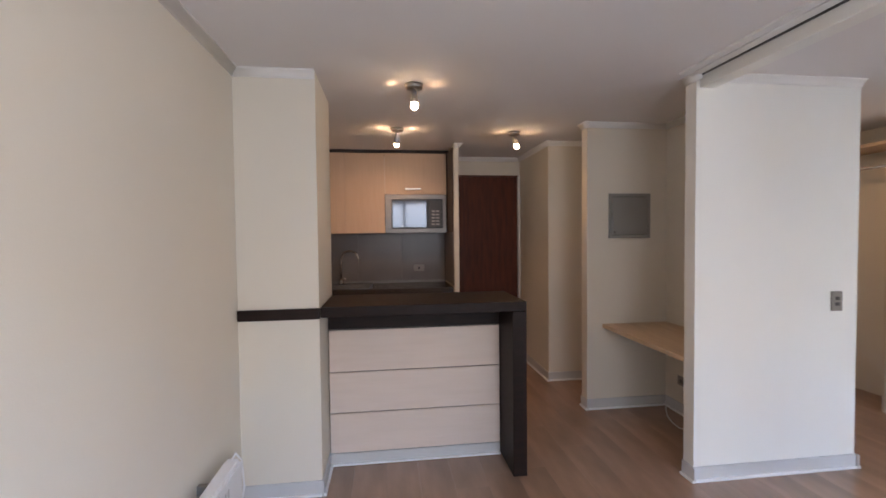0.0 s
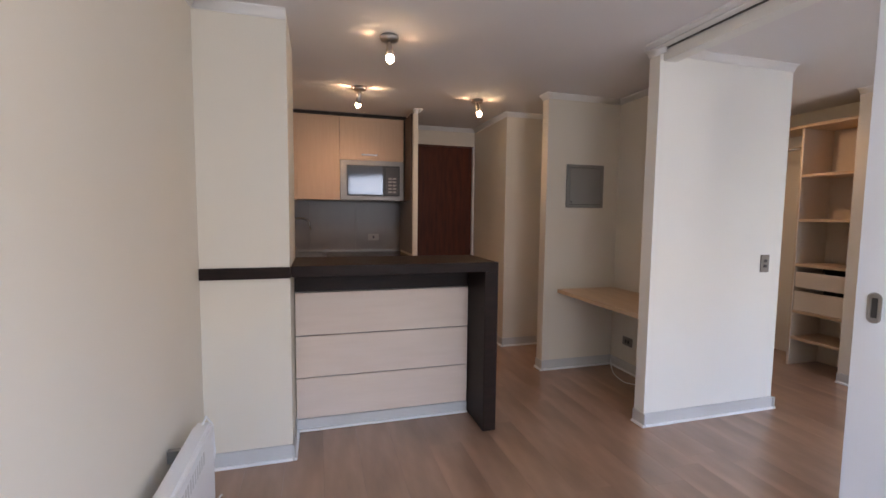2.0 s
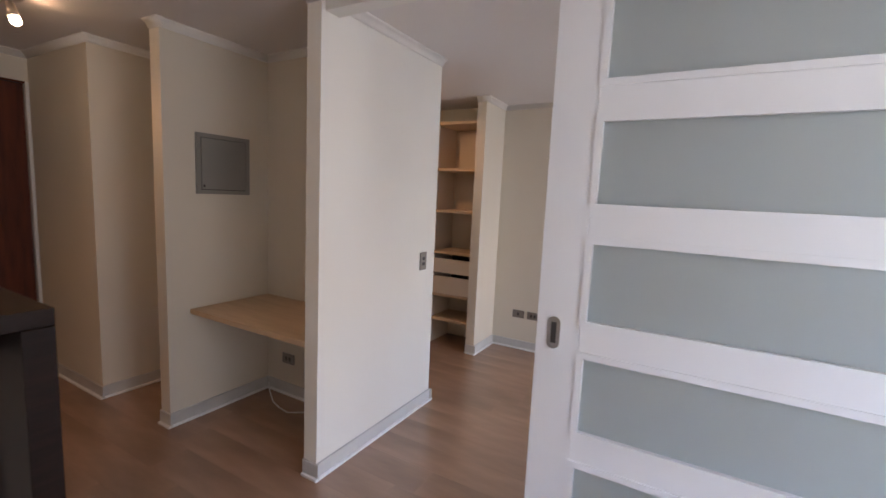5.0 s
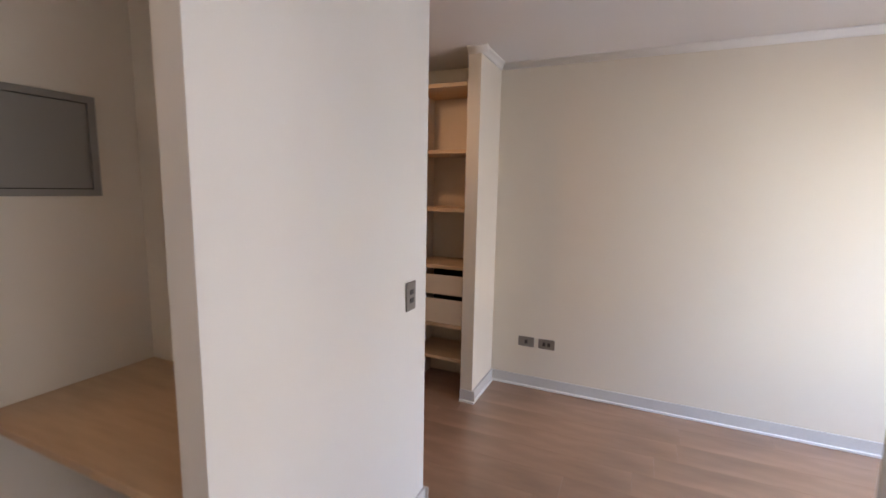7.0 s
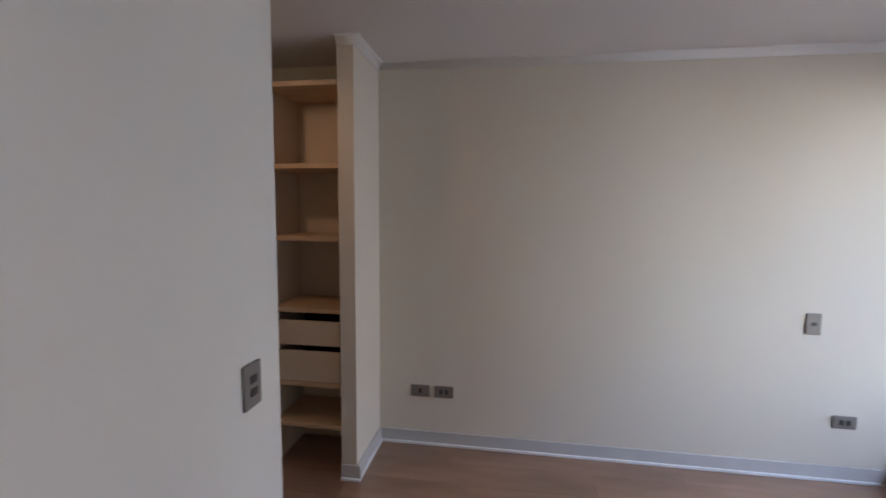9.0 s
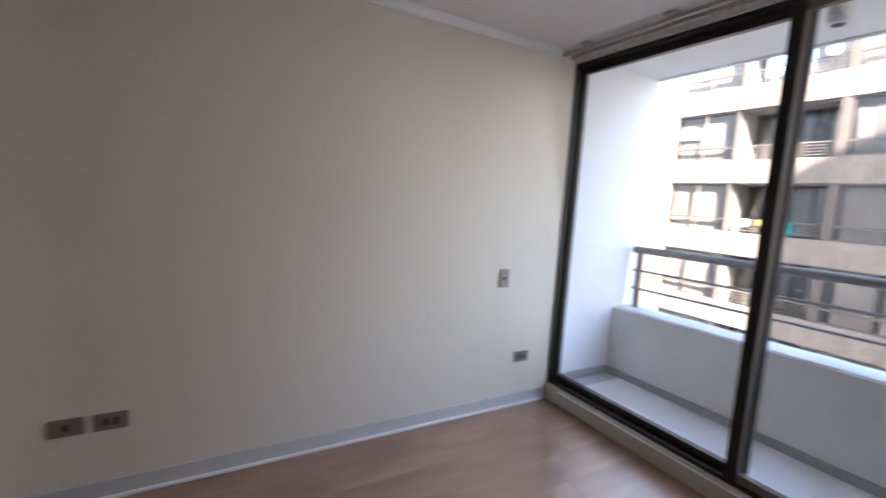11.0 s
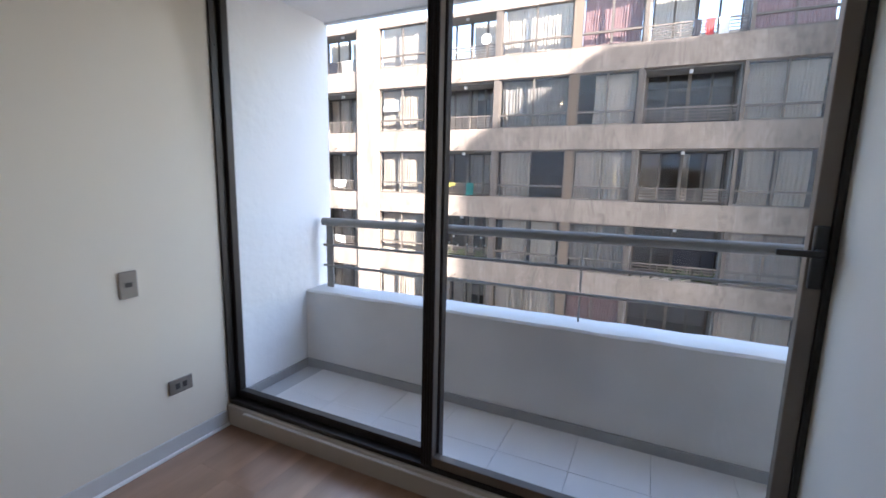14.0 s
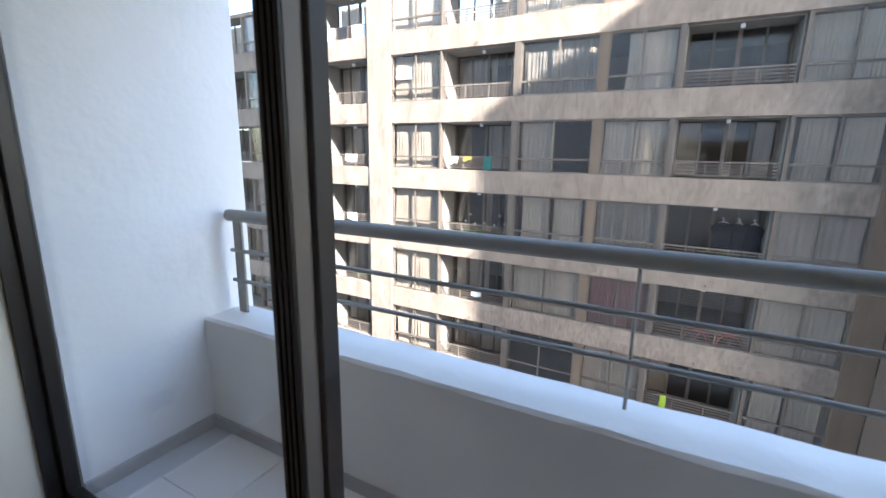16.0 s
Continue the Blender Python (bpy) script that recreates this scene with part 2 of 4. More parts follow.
def mesh_of(name, bm, mat):
    me = bpy.data.meshes.new(name)
    bmesh.ops.recalc_face_normals(bm, faces=bm.faces[:])
    bm.to_mesh(me)
    bm.free()
    me.materials.append(mat)
    return me


def part(name, bm, mat, parent=None, label=""):
    ob = new(name, mesh_of(name, bm, mat))
    if parent is not None:
        ob.parent = parent
        ob.matrix_parent_inverse = parent.matrix_world.inverted()
    return tagged(ob, label)


def piece(name, me, parent, where):
    ob = new(name, me)
    ob.parent = parent
    ob.location = where
    return ob


def thing(name, where, label, category, group=""):
    ob = new(name)
    ob.location = where
    ob.empty_display_size = 0.1
    bpy.context.view_layer.update()
    return tagged(ob, label, category, group)


def structure(name, bm, mat, label=""):
    return tagged(part(name, bm, mat), label, kind="structure")


# ---- the large structure ----
H = 2.30
XE = 4.978         # bedroom's east wall
YS = -0.25         # window line
PX = 2.545         # bedroom face of the partition
structure("wall_west", boxes((-0.14, 0, YS - 0.12, 5.30, -0.1, H + 0.15)), WALL, "cream painted plaster wall")
structure("wall_pier", boxes((0, 0.42, 2.64, 3.20, 0, H)), WALL, "cream painted pier between living room and kitchen")
structure("wall_kitchen_back", boxes((0, 1.44, 5.07, 5.30, 0, H)), WALL, "cream painted wall behind the kitchen")
structure("wall_divider", boxes((1.44, 1.485, 4.40, 5.30, 0, H)), WALL, "cream painted wall end between kitchen and hall")
structure("wall_entry", boxes((1.485, 1.52, 5.14, 5.30, 0, H), (2.325, 2.40, 5.14, 5.30, 0, H), (1.52, 2.325, 5.14, 5.30, 2.10, H)), WALL, "cream painted wall round the entrance door")
structure("wall_hall", boxes((2.325, 3.17, 4.235, 5.30, 0, H)), WALL, "cream painted hall wall corner")
structure("wall_hall_recess", boxes((3.07, 3.17, 3.62, 4.235, 0, H)), WALL, "cream painted end of the hall recess")
structure("wall_niche", boxes((2.375, 3.17, 3.525, 3.62, 0, H)), WALL, "cream painted niche wall holding the panel box")
structure("wall_niche_side", boxes((3.06, 3.17, 2.552, 3.525, 0, H)), WALL, "cream painted side of the desk niche")
structure("wall_block", boxes((2.505, 3.555, 2.465, 2.552, 0, H)), WHITE_WALL, "white painted partition wall")
structure("wall_closet_back", boxes((3.17, XE, 4.00, 4.10, 0, H)), WALL, "cream painted closet wall")
structure("wall_stub", boxes((4.555, XE, 2.60, 2.685, 0, H)), WALL, "cream painted stub wall beside the closet shelves")
structure("wall_east", boxes((XE, XE + 0.14, YS - 0.04, 4.10, -0.1, H + 0.15)), WALL, "cream painted bedroom wall")
structure("wall_partition", boxes((2.522, PX, YS, 1.385, 0, H)), WHITE_WALL, "white painted wall between living room and bedroom")
structure("wall_south", boxes((0, 2.522, YS - 0.12, YS, 0, 0.12), (0, 0.15, YS - 0.12, YS, 0.12, 2.22), (2.2, 2.522, YS - 0.12, YS, 0.12, 2.22),
                              (0, 2.522, YS - 0.12, YS, 2.22, H)), WALL, "cream painted wall round the living-room window")
structure("window_lintel", boxes((2.522, XE, YS - 0.10, YS + 0.012, 2.245, H)), CEIL, "painted lintel over the bedroom window")
structure("window_sill_step", boxes((PX, XE, YS - 0.10, YS + 0.02, 0, 0.115), bevel=0.006), SILL_PAINT, "cream painted step under the window")
structure("ceiling", boxes((-0.14, XE + 0.14, YS - 0.12, 5.30, H, H + 0.15)), CEIL, "matt white plaster ceiling")
structure("floor_slab", boxes((-0.14, XE + 0.14, YS - 0.10, 5.30, -0.12, -0.012)), SUBFLOOR)


def skirting(x0, y0, x1, y1, nx, ny):
    """A skirting board on the wall line from one point to another, standing out along (nx, ny)."""
    t, e = 0.012, 0.024
    a = (min(x0, x1, x0 + nx * t, x1 + nx * t), max(x0, x1, x0 + nx * t, x1 + nx * t), min(y0, y1, y0 + ny * t, y1 + ny * t), max(y0, y1, y0 + ny * t, y1 + ny * t))
    b = (min(x0, x1, x0 + nx * e, x1 + nx * e), max(x0, x1, x0 + nx * e, x1 + nx * e), min(y0, y1, y0 + ny * e, y1 + ny * e), max(y0, y1, y0 + ny * e, y1 + ny * e))
    bd = structure("baseboard", boxes((*a, 0, 0.085), bevel=0.003), SKIRT, "pale grey painted skirting board")
    ed = part("quarter_round", boxes((*b, 0, 0.016), bevel=0.004), SKIRT_EDGE, bd, "white quarter-round strip")


def cornice(x0, y0, x1, y1, nx, ny):
    """A small stepped cornice under the ceiling along a wall."""
    bm = bmesh.new()
    prof = [(0.0, 0.042), (0.006, 0.042), (0.010, 0.030), (0.018, 0.019), (0.029, 0.011), (0.038, 0.007), (0.038, 0.0), (0.0, 0.0)]
    rings = [[bm.verts.new((x + nx * d, y + ny * d, H - h)) for d, h in prof] for x, y in ((x0, y0), (x1, y1))]
    for q in range(len(prof)):
        f = bm.faces.new((rings[0][q], rings[0][(q + 1) % 8], rings[1][(q + 1) % 8], rings[1][q]))
        f.smooth = 1 <= q <= 4
    bm.faces.new(rings[0])
    bm.faces.new(rings[1][::-1])
    structure("trim", bm, CORNICE, "white stepped plaster cornice")


for run in ((0, YS, 0, 2.64, 1, 0), (0, 2.64, 0.42, 2.64, 0, -1), (0.42, 2.62, 0.42, 2.94, 1, 0), (2.375, 3.525, 3.06, 3.525, 0, -1), (2.375, 3.501, 2.375, 3.62, -1, 0),
            (3.06, 2.552, 3.06, 3.525, -1, 0), (2.505, 2.465, 3.555, 2.465, 0, -1), (2.505, 2.441, 2.505, 2.552, -1, 0), (3.555, 2.441, 3.555, 2.552, 1, 0),
            (2.325, 4.235, 3.07, 4.235, 0, -1), (2.325, 4.211, 2.325, 5.14, -1, 0), (4.555, 2.60, XE, 2.60, 0, -1), (4.555, 2.576, 4.555, 2.685, -1, 0),
            (XE, YS + 0.02, XE, 2.585, -1, 0), (PX, YS + 0.02, PX, 1.385, 1, 0), (3.07, 3.62, 3.07, 4.235, -1, 0), (3.17, 4.0, XE, 4.0, 0, -1)):
    skirting(*run)
for run in ((0, YS, 0, 2.64, 1, 0), (0, 2.64, 0.42, 2.64, 0, -1), (2.375, 3.525, 3.06, 3.525, 0, -1), (2.375, 3.48, 2.375, 3.62, -1, 0),
            (2.62, 2.465, 3.555, 2.465, 0, -1), (2.505, 2.42, 2.505, 2.552, -1, 0), (2.325, 4.235, 3.07, 4.235, 0, -1), (2.325, 4.19, 2.325, 5.14, -1, 0),
            (1.44, 4.40, 1.485, 4.40, 0, -1), (1.485, 5.14, 2.325, 5.14, 0, -1), (1.485, 4.355, 1.485, 5.14, 1, 0), (4.555, 2.60, XE, 2.60, 0, -1), (4.555, 2.555, 4.555, 2.685, -1, 0),
            (XE, YS + 0.012, XE, 2.585, -1, 0), (PX, YS + 0.012, PX, 1.385, 1, 0), (3.06, 2.552, 3.06, 3.525, -1, 0)):
    cornice(*run)
# ---- doors and furniture ----

# ---- sliding door and its beam ----
structure("door_beam", boxes((2.525, 2.615, -0.23, 2.464, 2.222, H), bevel=0.004), WHITE_WALL, "white painted beam beside the sliding-door track")
structure("door_track", boxes((2.503, 2.522, -0.23, 2.464, 2.283, H - 0.002)), BRONZE, "dark aluminium sliding-door track")
structure("door_track_trim", boxes((2.40, 2.445, -0.23, 2.464, H - 0.012, H), (2.45, 2.501, -0.23, 2.464, H - 0.016, H)), CORNICE, "white strip beside the door track")


def sliding_door(x, y0, y1):
    d = thing("sliding_door", (x, (y0 + y1) / 2, 0), "white lacquered sliding door with five frosted glass panes, half open", "door")
    t, stile = 0.018, 0.148
    g0, g1 = y0 + stile, y1 - stile
    top, pitch, pane = 2.080, 0.3815, 0.286
    part("stile", boxes((x - t, x + t, y1 - stile, y1, 0.012, 2.27), bevel=0.002), WHITE_LACQUER, d)
    part("stile", boxes((x - t, x + t, y0, y0 + stile, 0.012, 2.27), bevel=0.002), WHITE_LACQUER, d)
    part("top_rail", boxes((x - t, x + t, g0, g1, top, 2.27)), WHITE_LACQUER, d)
    z = top
    for k in range(5):
        z0 = z - pane
        nxt = top - (k + 1) * pitch if k < 4 else 0.012
        part("rail", boxes((x - t, x + t, g0, g1, nxt, z0)), WHITE_LACQUER, d)
        p = part("pane", boxes((x - 0.004, x + 0.004, g0 - 0.004, g1 + 0.004, z0 - 0.004, z + 0.004)), FROST, d, "frosted pale green-grey glass")
        w, o = 0.016, 0.006
        rim = bmesh.new()
        for xa, xb in ((x - t - o, x - 0.006), (x + 0.006, x + t + o)):
            box(rim, xa, xb, g0 - 0.006, g0 + w, z0 - 0.006, z + 0.006)
            box(rim, xa, xb, g1 - w, g1 + 0.006, z0 - 0.006, z + 0.006)
            box(rim, xa, xb, g0 + w, g1 - w, z0 - 0.006, z0 + w)
            box(rim, xa, xb, g0 + w, g1 - w, z - w, z + 0.006)
        part("bead", rim, WHITE_LACQUER, p, "white glazing bead")
        z = top - (k + 1) * pitch
    # recessed oval pull
    hy, hz = y1 - 0.060, 0.990
    for s in (-1, 1):
        bm = bmesh.new()
        n = 28
        loops = []
        for r, dx in ((0.022, 0.0005), (0.022, 0.004), (0.015, 0.004), (0.014, 0.001)):
            ring = []
            for k in range(n):
                a = 2 * math.pi * k / n
                ring.append(bm.verts.new((x + s * (t + dx), hy + r * math.cos(a), hz + r * math.sin(a) + (0.034 if math.sin(a) >= 0 else -0.034))))
            loops.append(ring)
        for a, b in zip(loops, loops[1:]):
            for k in range(n):
                bm.faces.new((a[k], a[(k + 1) % n], b[(k + 1) % n], b[k]))
        bm.faces.new(loops[-1])
        h = part("flush_pull", bm, NICKEL, d, "recessed satin metal pull")
        part("pull_recess", boxes((x + s * (t + 0.0015) - 0.0006, x + s * (t + 0.0015) + 0.0006, hy - 0.009, hy + 0.009, hz - 0.036, hz + 0.036)), PLATE_DARK, h)
    return d


sliding_door(2.496, 0.247, 1.395)


# ---- bar and kitchen ----
bar = thing("breakfast_bar", (1.0, 2.9, 0), "dark wenge breakfast bar with a waterfall end", "bar counter")
part("countertop", boxes((0.424, 1.588, 2.655, 3.145, 0.975, 1.032), bevel=0.003), WENGE, bar)
part("ledge", boxes((0.002, 0.424, 2.617, 2.6385, 0.975, 1.032), bevel=0.002), WENGE, bar)
part("end_panel", boxes((1.505, 1.588, 2.655, 3.145, 0.002, 0.9735), bevel=0.003), WENGE, bar)
part("apron", boxes((0.424, 1.503, 2.955, 2.975, 0.845, 0.9735)), WENGE, bar)
cab = thing("bar_cabinet", (1.0, 3.0, 0), "pale maple panelled cabinet under the bar", "cabinet")
part("carcass", boxes((0.426, 1.503, 2.958, 3.125, 0.004, 0.843)), PALE_WOOD, cab)
for z0, z1 in ((0.584, 0.840), (0.328, 0.578), (0.078, 0.322)):
    part("front_panel", boxes((0.427, 1.499, 2.940, 2.957, z0, z1), bevel=0.0025), PALE_WOOD, cab)
# dark sheet paints the shade in the grooves
part("groove_backing", boxes((0.427, 1.499, 2.953, 2.9575, 0.08, 0.842)), GAP_SHADE, cab)
part("plinth", boxes((0.427, 1.499, 2.934, 2.957, 0.004, 0.075), bevel=0.003), SKIRT, cab, "pale grey plinth")
part("plinth_strip", boxes((0.427, 1.499, 2.918, 2.936, 0.003, 0.016), bevel=0.004), SKIRT_EDGE, cab)

worktop = thing("kitchen_worktop", (0.7, 4.75, 0), "dark polished kitchen worktop with an inset steel sink", "worktop")
part("slab", boxes((0.0, 0.18, 4.48, 5.07, 0.80, 0.86), (0.62, 1.44, 4.48, 5.07, 0.80, 0.86), (0.18, 0.62, 4.48, 4.56, 0.80, 0.86), (0.18, 0.62, 4.96, 5.07, 0.80, 0.86)), GRANITE, worktop)
part("back_strip", boxes((0.0, 1.438, 5.048, 5.0695, 0.861, 0.885), bevel=0.003), STEEL, worktop, "aluminium splash strip")
sink = thing("kitchen_sink", (0.4, 4.75, 0.86), "stainless steel inset sink", "sink")
part("bowl", boxes((0.185, 0.19, 4.565, 4.935, 0.70, 0.862), (0.61, 0.615, 4.565, 4.935, 0.70, 0.862), (0.19, 0.61, 4.565, 4.57, 0.70, 0.862), (0.19, 0.61, 4.93, 4.935, 0.70, 0.862), (0.185, 0.615, 4.565, 4.935, 0.695, 0.70)), STEEL, sink)
part("rim", boxes((0.165, 0.19, 4.545, 4.955, 0.8605, 0.866), (0.61, 0.635, 4.545, 4.955, 0.8605, 0.866), (0.19, 0.61, 4.545, 4.57, 0.8605, 0.866), (0.19, 0.61, 4.93, 4.955, 0.8605, 0.866)), STEEL, sink)
tap = thing("kitchen_tap", (0.30, 5.005, 0.86), "chrome swan-neck kitchen tap behind the sink", "tap")
part("tap_base", lathe(((0.026, 0.8605), (0.026, 0.875), (0.018, 0.885), (0.018, 0.92)), 20, origin=(0.30, 5.005, 0)), CHROME, tap)
neck = [(0.30, 5.005, 0.91), (0.30, 5.005, 1.12)]
for k in range(9):
    a = math.pi * k / 8
    neck.append((0.30 + 0.09 - 0.09 * math.cos(a), 5.005 - 0.02 * k / 8, 1.15 + 0.07 * math.sin(a)))
neck.append((0.486, 4.98, 1.10))
part("spout", tube(neck, 0.0095), CHROME, tap)
part("lever", tube([(0.318, 5.005, 0.90), (0.345, 4.95, 0.925)], 0.006), CHROME, tap)
for fitting in (worktop, sink, tap):
    fitting.location.z += 0.04
base = thing("kitchen_base_unit", (0.7, 4.8, 0), "kitchen base unit with pale maple doors under the worktop", "cabinet")
part("carcass", boxes((0.004, 1.436, 4.50, 5.054, 0.1, 0.839)), PALE_WOOD, base)
part("kick_board", boxes((0.004, 1.436, 4.54, 4.56, 0.0, 0.1)), SKIRT, base)
for k in range(3):
    part("door", boxes((0.006 + k * 0.474, 0.474 + k * 0.474, 4.482, 4.499, 0.105, 0.836), bevel=0.002), PALE_WOOD, base)

splash = structure("backsplash", boxes((0.0, 1.438, 5.0625, 5.0685, 0.886, 1.45)), SPLASH_JOINT, "grey-brown tiled backsplash")
tile_me = mesh_of("splash_tile", boxes((0, 0.4725, 0, 0.006, 0, 0.5565), bevel=0.0015), BACKSPLASH)
for i in range(3):
    for j in range(1):
        piece("tile", tile_me, splash, (0.003 + i * 0.476, 5.0555, 0.888 + j * 0.281))

# assumed tile return, added to darken the shaded side wall
structure("backsplash_return", boxes((1.4315, 1.4375, 4.42, 5.047, 0.926, 1.444), bevel=0.001), BACKSPLASH, "assumed grey-brown tile return that darkens the shaded side wall")

wall_unit = thing("kitchen_wall_cabinet", (0.4, 4.86, 1.446), "tall maple kitchen wall cabinet", "cabinet")
part("body", boxes((0.004, 0.772, 4.769, 5.055, 1.446, 2.268)), CAB_WOOD, wall_unit)
part("door", boxes((0.004, 0.372, 4.750, 4.768, 1.446, 2.266), bevel=0.0015), CAB_WOOD, wall_unit)
part("door", boxes((0.375, 0.774, 4.750, 4.768, 1.446, 2.266), bevel=0.0015), CAB_WOOD, wall_unit)
# dark brown that stands in for shade on the kitchen's side wall
SIDE_SHADE = material("painted_side_shade", (0.075, 0.050, 0.038), 0.5, scale=5, stretch=(6, 6, 1), spread=0.12)
over = thing("microwave_cabinet", (1.06, 4.86, 1.84), "maple flap cabinet above the microwave", "cabinet")
part("body", boxes((0.777, 1.412, 4.769, 5.055, 1.846, 2.268)), CAB_WOOD, over)
part("flap_door", boxes((0.777, 1.412, 4.750, 4.768, 1.848, 2.266), bevel=0.0015), CAB_WOOD, over)
part("handle", boxes((0.985, 1.145, 4.734, 4.742, 1.890, 1.908), (0.990, 1.0, 4.74, 4.75, 1.893, 1.905), (1.13, 1.14, 4.74, 4.75, 1.893, 1.905), bevel=0.002), CHROME, over, "short chrome bar handle")
# added panel and filler: the wall's shade as dark parts
part("side_panel", boxes((1.4255, 1.4375, 4.43, 4.754, 1.446, 2.268), bevel=0.001), SIDE_SHADE, over, "dark brown panel in place of the shaded side wall")
part("filler", boxes((1.414, 1.438, 4.755, 5.0, 1.446, 2.268)), GAP_SHADE, over)
# solid dark box imitates the shaded gap under the ceiling
structure("cabinet_shadow_gap", boxes((0.0, 1.438, 4.74, 5.0, 2.27, 2.298)), GAP_SHADE, "dark box in place of the shaded gap over the cabinets")
mw = thing("microwave_oven", (1.06, 4.85, 1.446), "built-in microwave oven in a brushed steel frame", "microwave")
part("casing", boxes((0.765, 1.385, 4.766, 5.0, 1.452, 1.842)), BLACK, mw)
part("trim_frame", boxes((0.777, 1.410, 4.740, 4.765, 1.446, 1.492), (0.777, 1.410, 4.740, 4.765, 1.796, 1.844), (0.777, 0.842, 4.740, 4.765, 1.492, 1.796), (1.372, 1.410, 4.740, 4.765, 1.492, 1.796), bevel=0.002), STEEL, mw, "brushed steel trim frame")
MW_GLASS = material("mirrored_oven_glass", (0.15, 0.165, 0.19), 0.06, metal=0.7, spread=0.02)
part("door_rim", boxes((0.842, 1.372, 4.744, 4.763, 1.492, 1.506), (0.842, 1.372, 4.744, 4.763, 1.782, 1.796), (0.842, 0.854, 4.744, 4.763, 1.506, 1.782), (1.36, 1.372, 4.744, 4.763, 1.506, 1.782)), BLACK, mw)
part("door_glass", boxes((0.854, 1.200, 4.748, 4.762, 1.506, 1.782)), MW_GLASS, mw, "mirror-like reflecting glass door")
part("door_pillar", boxes((1.2005, 1.2315, 4.746, 4.762, 1.506, 1.782)), BLACK, mw)
cp = part("control_panel", boxes((1.232, 1.360, 4.747, 4.762, 1.506, 1.782)), PLATE_DARK, mw, "dark control panel with buttons")
for i in range(2):
    for j in range(5):
        part("button", boxes((1.256 + i * 0.045, 1.291 + i * 0.045, 4.7445, 4.7465, 1.525 + j * 0.034, 1.543 + j * 0.034)), PLATE, cp)
part("display", boxes((1.256, 1.336, 4.7445, 4.7465, 1.715, 1.762)), PLATE_DARK, cp)


# ---- switches and sockets ----
def plate(name, where, turn, upright, inserts, label, category):
    """A grey wall plate facing -y before it is turned about z."""
    w, h = (0.072, 0.116) if upright else (0.116, 0.072)
    p = thing(name, where, label, category)
    p.rotation_euler.z = radians(turn)
    bpy.context.view_layer.update()

    def add(n, bm, m, parent):
        ob = new(n, mesh_of(n, bm, m))
        ob.parent = parent
        return ob
    body = add("plate", boxes((-w / 2, w / 2, -0.009, -0.0005, -h / 2, h / 2), bevel=0.003), PLATE, p)
    for k in range(inserts):
        o = (k - (inserts - 1) / 2) * 0.034
        if upright:
            r = (-0.014, 0.014, -0.0115, -0.0085, o - 0.010, o + 0.010)
        else:
            r = (o - 0.010, o + 0.010, -0.0115, -0.0085, -0.014, 0.014)
        ins = add("insert", boxes(r, bevel=0.001), PLATE_DARK, p)
    return p


plate("light_switch", (3.412, 2.465, 1.008), 0, True, 2, "grey double switch plate on the white partition", "switch")
plate("light_switch", (XE, 0.203, 0.866), 90 - 180, True, 1, "grey single switch plate on the cream wall", "switch")
plate("television_socket", (XE, 2.34, 0.342), -90, False, 1, "grey blank wall plate near the skirting", "socket")
plate("power_socket", (XE, 2.193, 0.342), -90, False, 2, "grey double socket near the skirting", "socket")
plate("power_socket", (XE, 0.012, 0.334), -90, False, 2, "grey double socket near the window", "socket")
plate("light_switch", (PX, 0.195, 1.054), 90, True, 1, "grey single switch plate beside the window", "switch")
plate("power_socket", (1.14, 5.0555, 1.06), 0, False, 1, "grey socket on the tiled backsplash", "socket")
plate("power_socket", (3.06, 3.31, 0.26), -90, False, 2, "dark socket under the desk", "socket")

# ---- entrance door, panel box, desk ----
door = thing("door_1", (1.93, 5.2, 0), "dark mahogany veneered entrance door, closed", "door")
part("leaf", boxes((1.545, 2.303, 5.165, 5.205, 0.008, 2.085), bevel=0.002), DOOR_WOOD, door)
part("jamb", boxes((2.305, 2.324, 5.132, 5.29, 0.0, 2.099)), CORNICE, door, "cream painted jamb")
part("jamb", boxes((1.521, 1.543, 5.132, 5.29, 0.0, 2.099)), DOOR_WOOD, door)
part("head", boxes((1.543, 2.305, 5.132, 5.29, 2.087, 2.099)), DOOR_WOOD, door)
box_ = thing("electrical_panel", (2.74, 3.52, 1.55), "grey metal electrical panel box on the niche wall", "panel box")
part("frame", boxes((2.555, 2.580, 3.509, 3.5245, 1.381, 1.738), (2.880, 2.905, 3.509, 3.5245, 1.381, 1.738), (2.580, 2.880, 3.509, 3.5245, 1.381, 1.405), (2.580, 2.880, 3.509, 3.5245, 1.714, 1.738)), PANEL_GREY, box_)
# dark backing paints the shade round the panel door
part("recess", boxes((2.580, 2.880, 3.5205, 3.5245, 1.405, 1.714)), GAP_SHADE, box_)
part("door", boxes((2.584, 2.876, 3.507, 3.520, 1.4085, 1.7105), bevel=0.002), PANEL_GREY, box_)
part("latch", boxes((2.592, 2.602, 3.504, 3.5068, 1.421, 1.436)), PLATE_DARK, box_)
desk = thing("wall_desk", (2.75, 3.0, 0.66), "pale maple desk board fixed in the niche", "desk")
part("board", boxes((2.503, 3.058, 2.554, 3.523, 0.662, 0.692), bevel=0.003), DESK_WOOD, desk)
part("batten", boxes((3.038, 3.058, 2.557, 3.52, 0.622, 0.661)), DESK_WOOD, desk)


